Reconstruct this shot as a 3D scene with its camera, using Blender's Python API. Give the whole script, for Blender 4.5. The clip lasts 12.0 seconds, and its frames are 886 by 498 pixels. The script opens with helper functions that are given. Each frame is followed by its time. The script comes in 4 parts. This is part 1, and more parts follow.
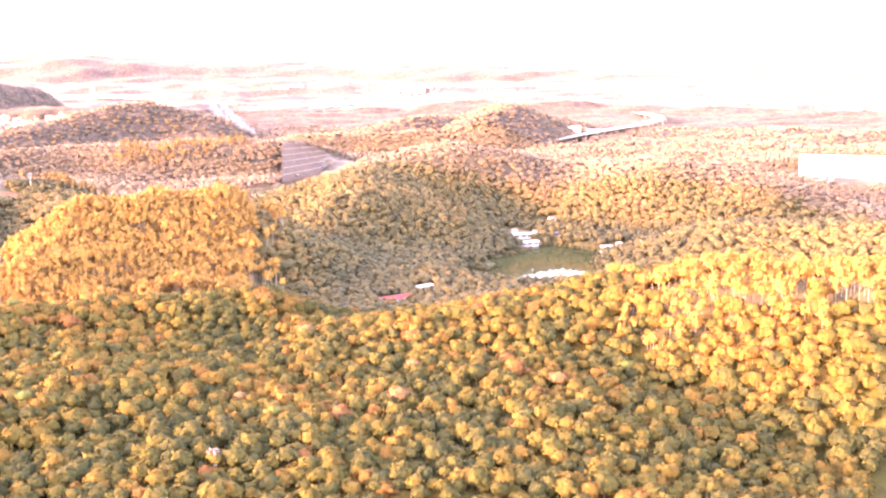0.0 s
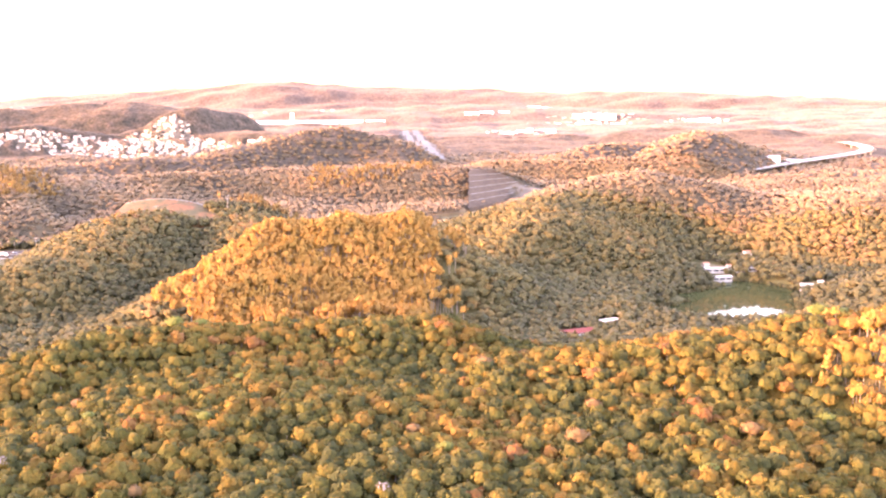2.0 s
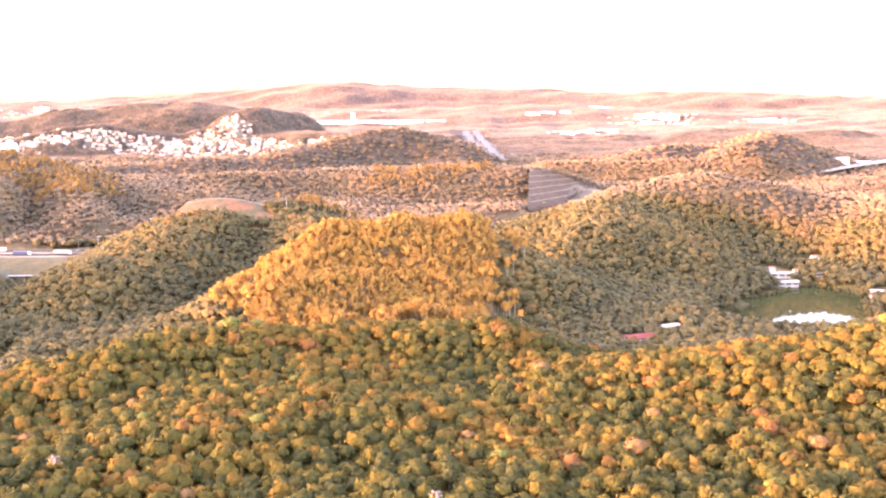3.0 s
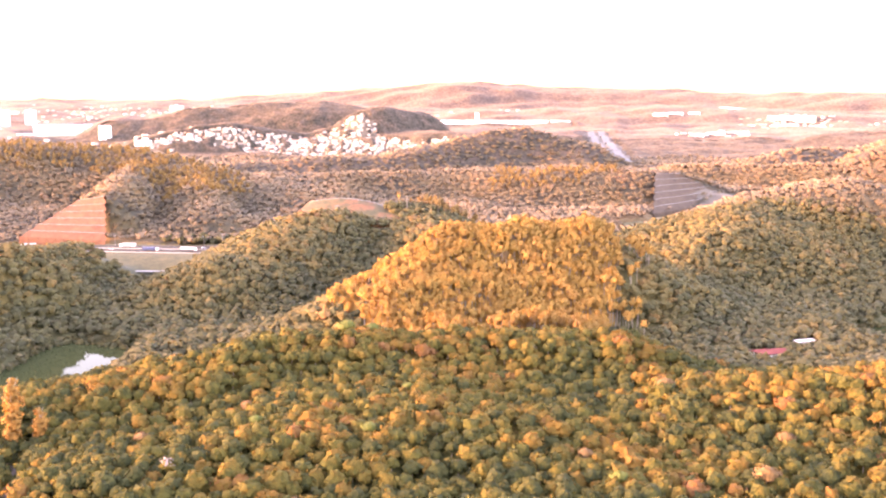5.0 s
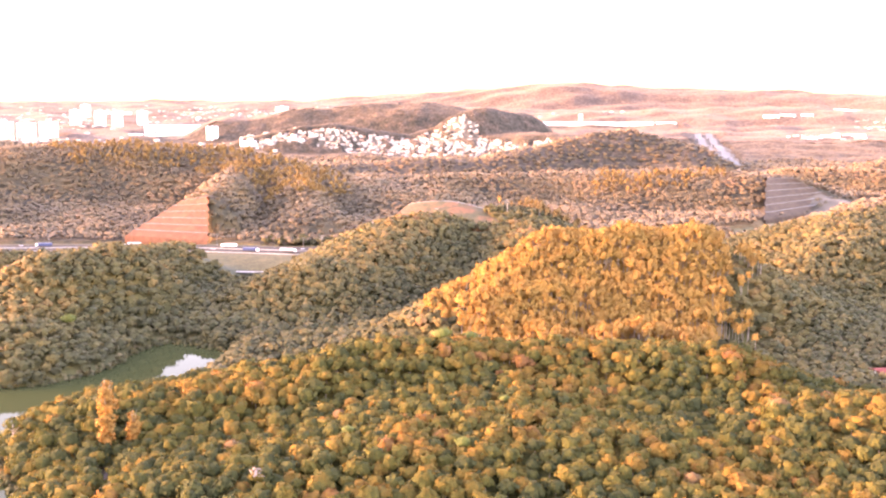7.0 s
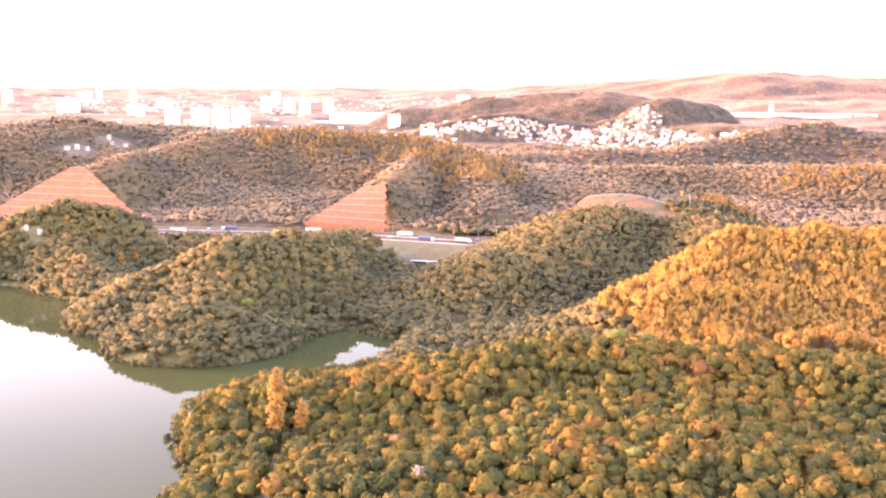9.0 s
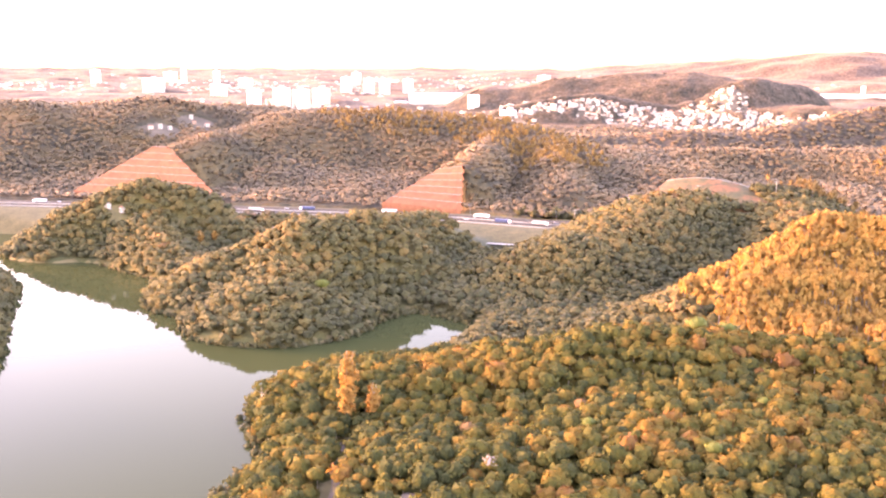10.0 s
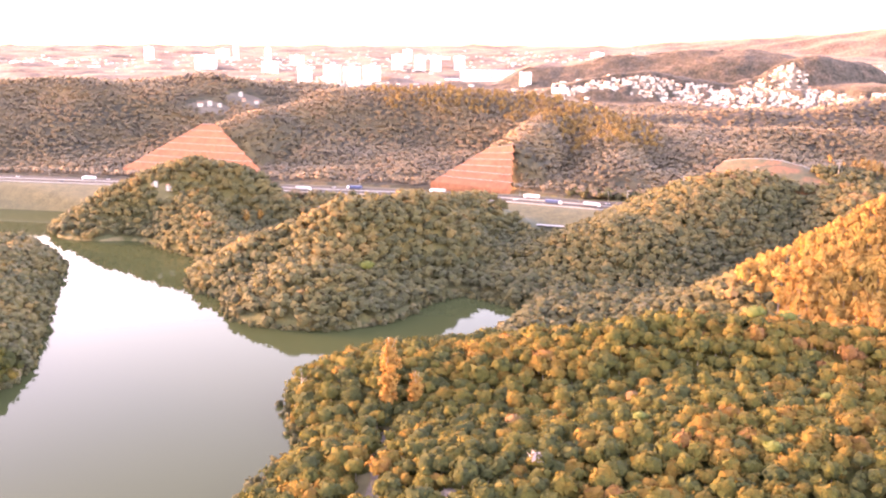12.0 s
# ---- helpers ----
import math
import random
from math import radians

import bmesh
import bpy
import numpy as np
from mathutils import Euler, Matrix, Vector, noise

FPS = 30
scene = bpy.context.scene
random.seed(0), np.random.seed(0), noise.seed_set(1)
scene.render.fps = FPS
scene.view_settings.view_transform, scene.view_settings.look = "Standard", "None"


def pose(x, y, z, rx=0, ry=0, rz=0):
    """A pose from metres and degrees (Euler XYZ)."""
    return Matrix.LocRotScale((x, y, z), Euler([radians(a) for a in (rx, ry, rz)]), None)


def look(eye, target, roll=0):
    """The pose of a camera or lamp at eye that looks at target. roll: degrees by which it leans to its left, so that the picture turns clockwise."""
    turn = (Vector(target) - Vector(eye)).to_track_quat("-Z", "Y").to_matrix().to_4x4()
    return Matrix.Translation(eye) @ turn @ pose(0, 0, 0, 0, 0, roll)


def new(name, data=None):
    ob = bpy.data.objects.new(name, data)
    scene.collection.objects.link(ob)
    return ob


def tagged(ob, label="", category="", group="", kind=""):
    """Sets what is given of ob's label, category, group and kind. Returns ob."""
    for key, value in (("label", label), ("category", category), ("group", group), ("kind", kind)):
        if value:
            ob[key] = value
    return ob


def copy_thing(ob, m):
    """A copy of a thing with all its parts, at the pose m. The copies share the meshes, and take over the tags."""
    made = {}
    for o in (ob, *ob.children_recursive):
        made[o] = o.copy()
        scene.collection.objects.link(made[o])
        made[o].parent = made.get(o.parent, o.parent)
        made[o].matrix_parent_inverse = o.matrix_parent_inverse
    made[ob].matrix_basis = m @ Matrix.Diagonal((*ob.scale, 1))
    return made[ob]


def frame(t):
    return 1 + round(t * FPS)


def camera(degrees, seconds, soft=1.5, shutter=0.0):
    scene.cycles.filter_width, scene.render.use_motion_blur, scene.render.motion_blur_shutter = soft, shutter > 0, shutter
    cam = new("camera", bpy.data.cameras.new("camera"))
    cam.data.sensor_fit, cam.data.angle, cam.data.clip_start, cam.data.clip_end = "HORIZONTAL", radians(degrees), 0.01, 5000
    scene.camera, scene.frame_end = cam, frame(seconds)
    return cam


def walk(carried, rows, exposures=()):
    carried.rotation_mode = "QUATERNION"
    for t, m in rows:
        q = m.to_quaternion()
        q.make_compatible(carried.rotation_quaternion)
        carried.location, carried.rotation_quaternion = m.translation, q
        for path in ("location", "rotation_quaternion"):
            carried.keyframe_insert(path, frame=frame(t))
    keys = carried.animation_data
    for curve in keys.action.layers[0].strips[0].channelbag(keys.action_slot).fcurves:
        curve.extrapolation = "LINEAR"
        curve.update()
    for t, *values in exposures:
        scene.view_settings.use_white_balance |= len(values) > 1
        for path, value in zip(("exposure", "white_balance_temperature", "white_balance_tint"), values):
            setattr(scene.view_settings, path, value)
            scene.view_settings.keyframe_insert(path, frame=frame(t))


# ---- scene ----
cam = camera(46.00, 12.0, soft=2.2)
# seconds, eye (x, y, z), heading to the left of +y, tilt, roll
PATH = [
    (0, -13.83, -48.41, 178.75, -20.242, -10.000, -0.180),
    (0.5, -12.23, -44.57, 178.16, -19.768, -8.615, -0.305),
    (1, -10.35, -40.23, 178.41, -16.378, -8.580, -0.272),
    (1.5, -8.39, -35.63, 178.58, -12.694, -8.568, -0.186),
    (2, -6.38, -30.68, 178.49, -9.899, -8.539, -0.119),
    (2.5, -4.63, -26.03, 178.55, -7.920, -8.537, -0.105),
    (3, -3.44, -21.69, 178.63, -6.576, -8.535, -0.126),
    (3.5, -2.47, -17.30, 178.80, -4.900, -8.532, -0.049),
    (5.5, 0.00, -0.00, 180.00, 1.199, -8.553, 0.072),
    (6, 0.33, 5.33, 180.09, 1.745, -8.536, 0.075),
    (6.5, 0.00, 10.45, 179.91, 2.843, -8.518, 0.033),
    (7, -0.38, 15.29, 179.79, 5.779, -8.500, 0.065),
    (7.5, -0.41, 20.17, 180.01, 9.219, -8.519, 0.122),
    (9.5, -1.90, 37.07, 180.43, 17.644, -9.588, 0.298),
    (10, -2.66, 42.66, 180.46, 19.948, -10.213, 0.288),
    (10.5, -3.73, 47.60, 180.00, 21.245, -10.709, 0.337),
    (11, -4.71, 52.22, 179.75, 22.020, -11.208, 0.300),
    (11.5, -6.10, 56.86, 179.66, 22.463, -11.425, 0.251),
    (12, -7.15, 61.38, 179.74, 22.785, -11.435, 0.252),
]
walk(cam, [(t, pose(x, y, z) @ pose(0, 0, 0, 0, 0, yaw) @ pose(0, 0, 0, 90 + tilt) @ pose(0, 0, 0, 0, 0, roll)) for t, x, y, z, yaw, tilt, roll in PATH],
     [(0.0, 5.46, 7350, 70), (0.5, 5.36, 7350, 66), (1.5, 5.06, 7450, 61), (3.5, 4.9, 7550, 59), (12.0, 4.88, 7550, 60)])

# ---- world and sun ----
SUN_AZ, SUN_EL = 92.0, 6.5  # degrees to the left of +y, and above the horizon
world = bpy.data.worlds.new("sky")
scene.world = world
world.use_nodes = True
wn = world.node_tree.nodes
sky = wn.new("ShaderNodeTexSky")
sky.sky_type = "NISHITA"
sky.sun_disc = False
sky.sun_elevation = radians(SUN_EL)
sky.sun_rotation = radians(-SUN_AZ)
sky.air_density, sky.dust_density, sky.ozone_density = 1.0, 1.3, 1.0
wn["Background"].inputs[1].default_value = 0.15
world.node_tree.links.new(sky.outputs[0], wn["Background"].inputs[0])
sun = new("sun", bpy.data.lights.new("sun", "SUN"))
sun.data.energy, sun.data.angle, sun.data.color = 0.98, radians(14), (1.0, 0.72, 0.4)
sun_way = Vector((-math.sin(radians(SUN_AZ)) * math.cos(radians(SUN_EL)), math.cos(radians(SUN_AZ)) * math.cos(radians(SUN_EL)), math.sin(radians(SUN_EL))))
sun.matrix_world = look(sun_way * 900, (0, 0, 0))


# ---- materials ----
def ramp_of(nt, stops):
    n = nt.nodes.new("ShaderNodeValToRGB")
    e = n.color_ramp.elements
    while len(e) < len(stops):
        e.new(0.5)
    for el, (p, c) in zip(e, stops):
        el.position, el.color = p, (*c, 1)
    return n


def material(name, stops, scale=1.0, rough=0.9, bump=0.0, detail=6.0, tint=False, sheen=0.0, sheen_tint=(1, 0.8, 0.7), metallic=0.0, translucent=0.0, spec=0.3, fine=0.0):
    """A surface whose colour runs over the stops by two scales of noise, or by each plant's own tint."""
    m = bpy.data.materials.new(name)
    m.use_nodes = True
    nt = m.node_tree
    bsdf = nt.nodes["Principled BSDF"]
    bsdf.inputs["Roughness"].default_value = rough
    bsdf.inputs["Metallic"].default_value = metallic
    bsdf.inputs["Specular IOR Level"].default_value = spec
    if sheen:
        bsdf.inputs["Sheen Weight"].default_value = sheen
        bsdf.inputs["Sheen Roughness"].default_value = 0.5
        bsdf.inputs["Sheen Tint"].default_value = (*sheen_tint, 1)
    co = nt.nodes.new("ShaderNodeNewGeometry")
    big = nt.nodes.new("ShaderNodeTexNoise")
    big.inputs["Scale"].default_value, big.inputs["Detail"].default_value = scale, detail
    nt.links.new(co.outputs["Position"], big.inputs["Vector"])
    ramp = ramp_of(nt, stops)
    value = big.outputs[0]
    if tint:
        at = nt.nodes.new("ShaderNodeAttribute")
        at.attribute_name = "tint"
        mix = nt.nodes.new("ShaderNodeMath")
        mix.operation = "MULTIPLY_ADD"
        mix.inputs[1].default_value = 0.24
        nt.links.new(big.outputs[0], mix.inputs[0])
        sub = nt.nodes.new("ShaderNodeMath")
        sub.operation = "SUBTRACT"
        sub.inputs[1].default_value = 0.12
        nt.links.new(at.outputs["Fac"], sub.inputs[0])
        nt.links.new(sub.outputs[0], mix.inputs[2])
        value = mix.outputs[0]
    nt.links.new(value, ramp.inputs[0])
    colour = ramp.outputs[0]
    if fine:
        small = nt.nodes.new("ShaderNodeTexNoise")
        small.inputs["Scale"].default_value, small.inputs["Detail"].default_value = scale * 4, 4
        nt.links.new(co.outputs["Position"], small.inputs["Vector"])
        hsv = nt.nodes.new("ShaderNodeHueSaturation")
        rng = nt.nodes.new("ShaderNodeMapRange")
        rng.inputs[1].default_value, rng.inputs[2].default_value = 0.3, 0.7
        rng.inputs[3].default_value, rng.inputs[4].default_value = 1 - fine, 1 + fine
        nt.links.new(small.outputs[0], rng.inputs[0])
        nt.links.new(rng.outputs[0], hsv.inputs["Value"])
        nt.links.new(colour, hsv.inputs["Color"])
        colour = hsv.outputs[0]
    nt.links.new(colour, bsdf.inputs["Base Color"])
    if bump:
        b = nt.nodes.new("ShaderNodeBump")
        b.inputs["Strength"].default_value, b.inputs["Distance"].default_value = 1.0, bump
        nt.links.new(big.outputs[0], b.inputs["Height"])
        nt.links.new(b.outputs[0], bsdf.inputs["Normal"])
    if translucent:
        tr = nt.nodes.new("ShaderNodeBsdfTranslucent")
        nt.links.new(colour, tr.inputs[0])
        mx = nt.nodes.new("ShaderNodeMixShader")
        mx.inputs[0].default_value = translucent
        nt.links.new(bsdf.outputs[0], mx.inputs[1])
        nt.links.new(tr.outputs[0], mx.inputs[2])
        nt.links.new(mx.outputs[0], nt.nodes["Material Output"].inputs[0])
    return m


LEAF = [(0.0, (0.05, 0.056, 0.021)), (0.25, (0.092, 0.084, 0.021)), (0.5, (0.138, 0.094, 0.022)), (0.75, (0.184, 0.101, 0.023)), (1.0, (0.2, 0.09, 0.034))]
# Mid and far leaf palettes, muted to hold the distance haze.
HAZED = [(0.0, (0.06, 0.062, 0.028)), (0.3, (0.094, 0.084, 0.032)), (0.6, (0.145, 0.106, 0.035)), (0.85, (0.201, 0.122, 0.04)), (1.0, (0.221, 0.118, 0.052))]
HAZED_FAR = [(0.0, (0.05, 0.044, 0.026)), (0.3, (0.074, 0.057, 0.028)), (0.6, (0.102, 0.069, 0.03)), (0.85, (0.135, 0.081, 0.034)), (1.0, (0.16, 0.088, 0.041))]
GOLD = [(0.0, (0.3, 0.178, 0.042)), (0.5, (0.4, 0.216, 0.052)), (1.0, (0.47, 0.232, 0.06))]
# Warm sheen that pales foliage at grazing angles in place of haze.
HAZE_SHEEN = (1.0, 0.72, 0.56)
leaf_mat = material("forest_leaves", LEAF, 0.6, 0.85, tint=True, sheen=0.03, sheen_tint=HAZE_SHEEN, translucent=0.35, spec=0.04, bump=1.6, fine=0.35)
# Foliage farther off: distance haze is put into tone and sheen.
hazed_leaf_mat = material("hazed_forest_leaves", HAZED, 0.45, 0.8, tint=True, sheen=0.08, sheen_tint=HAZE_SHEEN, translucent=0.3, spec=0.1, bump=2.2, fine=0.35)
hazed_far_leaf_mat = material("hazed_far_leaves", HAZED_FAR, 0.3, 0.85, tint=True, sheen=0.2, sheen_tint=HAZE_SHEEN, translucent=0.15, spec=0.1, bump=0.9, fine=0.3)
hazed_canopy_mat = material("hazed_canopy", HAZED, 0.35, 0.9, tint=True, sheen=0.07, sheen_tint=HAZE_SHEEN, translucent=0.1, spec=0.05, bump=0.9, fine=0.3)
# Dark low stops stand in for shaded hollows, the sheen for haze.
hazed_far_canopy_mat = material("hazed_far_canopy", [(0.0, (0.034, 0.034, 0.024)), (0.35, (0.06, 0.052, 0.032)), (0.7, (0.105, 0.075, 0.036)), (1.0, (0.15, 0.094, 0.042))], 0.2, 0.9, tint=True, sheen=0.1, sheen_tint=HAZE_SHEEN, spec=0.05, bump=1.0, fine=0.3)
gold_mat = material("eucalyptus_leaves", GOLD, 0.5, 0.8, tint=True, sheen=0.06, sheen_tint=HAZE_SHEEN, translucent=0.4, spec=0.1, bump=1.8, fine=0.3)
ridge_leaf_mat = material("ridge_leaves", [(0.0, (0.16, 0.1, 0.036)), (0.5, (0.27, 0.155, 0.046)), (1.0, (0.36, 0.2, 0.056))], 0.4, 0.8, tint=True, sheen=0.1, sheen_tint=HAZE_SHEEN, translucent=0.3, spec=0.1, bump=1.5, fine=0.3)
orange_leaf = material("orange_leaves", [(0.3, (0.2, 0.108, 0.03)), (0.7, (0.3, 0.158, 0.044))], 0.5, 0.8, translucent=0.35, spec=0.05, fine=0.25)
# Sheen and, on the farthest ranges, mauve tones stand in for haze.
near_far_mat = material("hill_woods", [(0.3, (0.024, 0.024, 0.018)), (0.5, (0.042, 0.036, 0.027)), (0.7, (0.07, 0.05, 0.036))], 0.05, 0.95, bump=2.5, sheen=0.05, sheen_tint=HAZE_SHEEN, spec=0.05, fine=0.5)
far_mat = material("far_woods", [(0.3, (0.042, 0.034, 0.03)), (0.5, (0.054, 0.042, 0.035)), (0.7, (0.068, 0.051, 0.042))], 0.03, 0.95, bump=3.0, sheen=0.08, sheen_tint=HAZE_SHEEN, spec=0.05, fine=0.45)
soil_floor = material("forest_floor", [(0.3, (0.08, 0.07, 0.03)), (0.5, (0.12, 0.095, 0.04)), (0.7, (0.17, 0.125, 0.06))], 0.03, 0.95, bump=0.4, fine=0.2)
far_floor = material("distant_scrub", [(0.3, (0.06, 0.05, 0.034)), (0.5, (0.085, 0.066, 0.045)), (0.7, (0.12, 0.088, 0.06))], 0.012, 0.95, bump=0.8, sheen=0.04, sheen_tint=HAZE_SHEEN, fine=0.25)
concrete = material("concrete", [(0.3, (0.24, 0.225, 0.2)), (0.7, (0.34, 0.32, 0.29))], 0.4, 0.95, fine=0.1, spec=0.05)
dark_glass = material("dark_window", [(0.3, (0.05, 0.055, 0.06)), (0.7, (0.09, 0.095, 0.1))], 0.3, 0.2, spec=0.6)
tile_roof = material("clay_roof", [(0.3, (0.32, 0.13, 0.08)), (0.7, (0.42, 0.2, 0.12))], 0.5, 0.9, fine=0.15)
red_roof_mat = material("red_roof", [(0.3, (0.13, 0.035, 0.03)), (0.7, (0.18, 0.052, 0.042))], 0.3, 0.9, spec=0.05)
grey_roof = material("sheet_roof", [(0.3, (0.42, 0.41, 0.4)), (0.7, (0.58, 0.57, 0.55))], 0.3, 0.6, fine=0.1)
brick_wall = material("bare_brick", [(0.3, (0.34, 0.2, 0.13)), (0.7, (0.46, 0.29, 0.2))], 0.6, 0.9, fine=0.15)
cream_paint = material("cream_render", [(0.3, (0.66, 0.58, 0.42)), (0.7, (0.78, 0.7, 0.54))], 0.3, 0.8)
town_mat = material("mixed_render", [(0.35, (0.22, 0.14, 0.1)), (0.5, (0.33, 0.27, 0.21)), (0.65, (0.5, 0.45, 0.38))], 0.06, 0.85)
black_paint = material("dark_paint", [(0.3, (0.03, 0.03, 0.035)), (0.7, (0.06, 0.06, 0.065))], 0.5, 0.4)
blue_paint = material("blue_paint", [(0.3, (0.04, 0.055, 0.11)), (0.7, (0.06, 0.08, 0.15))], 0.5, 0.4)
white_bloom = material("white_flowers", [(0.3, (0.15, 0.125, 0.115)), (0.7, (0.22, 0.18, 0.165))], 0.5, 0.8, translucent=0.2)
pink_leaf = material("pinkish_leaves", [(0.3, (0.12, 0.07, 0.025)), (0.7, (0.165, 0.092, 0.032))], 0.4, 0.8, translucent=0.2)
lime_leaf = material("lime_leaves", [(0.3, (0.08, 0.095, 0.016)), (0.7, (0.115, 0.125, 0.02))], 0.4, 0.7, translucent=0.3)
track_soil = material("track_soil", [(0.3, (0.1, 0.075, 0.055)), (0.7, (0.15, 0.11, 0.08))], 0.3, 0.95, fine=0.15)
bark_mat = material("pale_bark", [(0.3, (0.2, 0.16, 0.12)), (0.7, (0.38, 0.31, 0.24))], 0.6, 0.9)
red_soil = material("red_soil", [(0.3, (0.14, 0.052, 0.024)), (0.7, (0.21, 0.082, 0.038))], 0.15, 0.95, bump=0.3, fine=0.15)
orange_slope_mat = material("cleared_soil", [(0.36, (0.05, 0.045, 0.018)), (0.48, (0.082, 0.055, 0.022)), (0.6, (0.15, 0.062, 0.026))], 0.07, 0.95, bump=0.3, fine=0.2)
brown_earth = material("brown_earth", [(0.3, (0.05, 0.03, 0.016)), (0.7, (0.08, 0.047, 0.025))], 0.1, 0.95, bump=0.3, fine=0.2)
grass_mat = material("dry_grass", [(0.3, (0.04, 0.041, 0.018)), (0.7, (0.068, 0.06, 0.027))], 0.1, 0.95, bump=0.1, fine=0.2)
asphalt = material("asphalt", [(0.3, (0.045, 0.039, 0.033)), (0.7, (0.062, 0.054, 0.046))], 0.2, 0.95, fine=0.1, spec=0.05)
truck_white = material("dusty_white_paint", [(0.3, (0.36, 0.34, 0.31)), (0.7, (0.44, 0.42, 0.39))], 0.5, 0.7, spec=0.1)
worn_road = material("worn_concrete_road", [(0.3, (0.12, 0.11, 0.1)), (0.7, (0.18, 0.165, 0.15))], 0.2, 0.95, fine=0.1, spec=0.05)
weathered = material("weathered_render", [(0.3, (0.3, 0.27, 0.23)), (0.7, (0.45, 0.42, 0.37))], 0.3, 0.85, fine=0.1)
pale_render = material("pale_render", [(0.3, (0.3, 0.26, 0.21)), (0.7, (0.5, 0.45, 0.38))], 0.09, 0.85, fine=0.15)
white_paint = material("white_render", [(0.3, (0.72, 0.68, 0.6)), (0.7, (0.82, 0.79, 0.72))], 0.3, 0.8)


def water_material():
    m = bpy.data.materials.new("lake_water")
    m.use_nodes = True
    nt = m.node_tree
    b = nt.nodes["Principled BSDF"]
    b.inputs["Base Color"].default_value = (0.032, 0.038, 0.015, 1)
    b.inputs["Roughness"].default_value = 0.03
    b.inputs["IOR"].default_value = 1.33
    b.inputs["Specular IOR Level"].default_value = 0.042
    b.inputs["Specular Tint"].default_value = (1.0, 0.88, 0.7, 1)
    co = nt.nodes.new("ShaderNodeNewGeometry")
    n = nt.nodes.new("ShaderNodeTexNoise")
    n.inputs["Scale"].default_value, n.inputs["Detail"].default_value = 0.35, 5
    nt.links.new(co.outputs["Position"], n.inputs["Vector"])
    bp = nt.nodes.new("ShaderNodeBump")
    bp.inputs["Strength"].default_value, bp.inputs["Distance"].default_value = 0.2, 0.02
    nt.links.new(n.outputs[0], bp.inputs["Height"])
    nt.links.new(bp.outputs[0], b.inputs["Normal"])
    return m


water_mat = water_material()

# ---- the lie of the land ----
SINK = 12.0


def along(px, py, pts):
    """Distance to a polyline, and the third coordinate at the nearest place of it."""
    best, height = np.full(px.shape, 1e9), np.zeros(px.shape)
    for (ax, ay, az), (bx, by, bz) in zip(pts, pts[1:]):
        dx, dy = bx - ax, by - ay
        u = np.clip(((px - ax) * dx + (py - ay) * dy) / (dx * dx + dy * dy), 0, 1)
        d = np.hypot(px - ax - u * dx, py - ay - u * dy)
        near = d < best
        best, height = np.where(near, d, best), np.where(near, az + u * (bz - az), height)
    return best, height


RIDGES = []


def ridge(width, *pts):
    RIDGES.append((width, pts))


# near wooded ridge under the camera's way, and its shoulder to the east
ridge(78, (-205, 522, 16), (-150, 550, 24), (-85, 590, 27), (0, 605, 29), (91, 592, 27))
ridge(124, (-113, 420, 16), (-60, 470, 22), (0, 500, 24), (60, 500, 20))
ridge(150, (-60, 300, 10), (60, 350, 14), (180, 380, 22))
ridge(95, (131, 500, 26), (230, 490, 36), (300, 480, 50), (345, 437, 62), (380, 360, 64), (430, 260, 62), (480, 100, 50))
# hill of the eucalyptus grove
ridge(95, (-45, 715, 33), (10, 795, 50), (100, 812, 55), (128, 800, 50))
# wooded hill with the cleared slope
ridge(100, (-215, 800, 10), (-172, 850, 38), (-139, 970, 56), (-100, 1060, 72), (-30, 1050, 60), (-12, 970, 45))
# peninsula, the headland beside it and the low bank across the water
ridge(62, (-352, 668, 22), (-370, 745, 48))
ridge(56, (-424, 724, 30), (-372, 748, 50))
ridge(64, (-372, 748, 50), (-345, 805, 52))
ridge(46, (-345, 805, 50), (-336, 930, 36), (-322, 945, 28))
ridge(54, (-668, 848, 36), (-640, 872, 50), (-615, 892, 56), (-570, 902, 48), (-535, 890, 30))
ridge(44, (-590, 850, 34), (-510, 795, 10), (-440, 765, 14))
ridge(50, (-618, 640, 13), (-532, 530, 18), (-468, 448, 18), (-450, 390, 15), (-420, 290, 11))
ridge(46, (-690, 712, 7), (-638, 684, 6), (-618, 640, 12))
# hills behind the motorway
ridge(210, (-804, 1360, 70), (-739, 1484, 98), (-519, 1525, 90), (-426, 1502, 80), (-326, 1425, 62), (-200, 1380, 50))
ridge(75, (-762, 1165, 68), (-765, 1250, 78), (-770, 1400, 80))
ridge(65, (-385, 1160, 60), (-390, 1230, 68), (-420, 1400, 74))
ridge(75, (-260, 1150, 40), (-300, 1260, 56), (-330, 1400, 60))
ridge(260, (-1700, 1000, 100), (-1400, 1150, 106), (-1221, 1251, 106), (-1003, 1439, 110), (-900, 1600, 95))
# hills to the east, round the small lake
ridge(150, (283, 1025, 54), (350, 1090, 66), (431, 1134, 78), (557, 1079, 56), (640, 990, 62), (690, 960, 54), (740, 890, 24))
ridge(110, (560, 720, 34), (620, 640, 40), (700, 500, 40))
ridge(90, (200, 860, 22), (250, 950, 44), (283, 1025, 54))
ridge(150, (-150, 1480, 54), (40, 1500, 56), (175, 1453, 60), (290, 1440, 64))
ridge(140, (690, 1650, 84), (751, 1706, 104), (800, 1740, 90), (950, 1850, 60))
ridge(120, (380, 1700, 56), (520, 1640, 60), (660, 1600, 62))
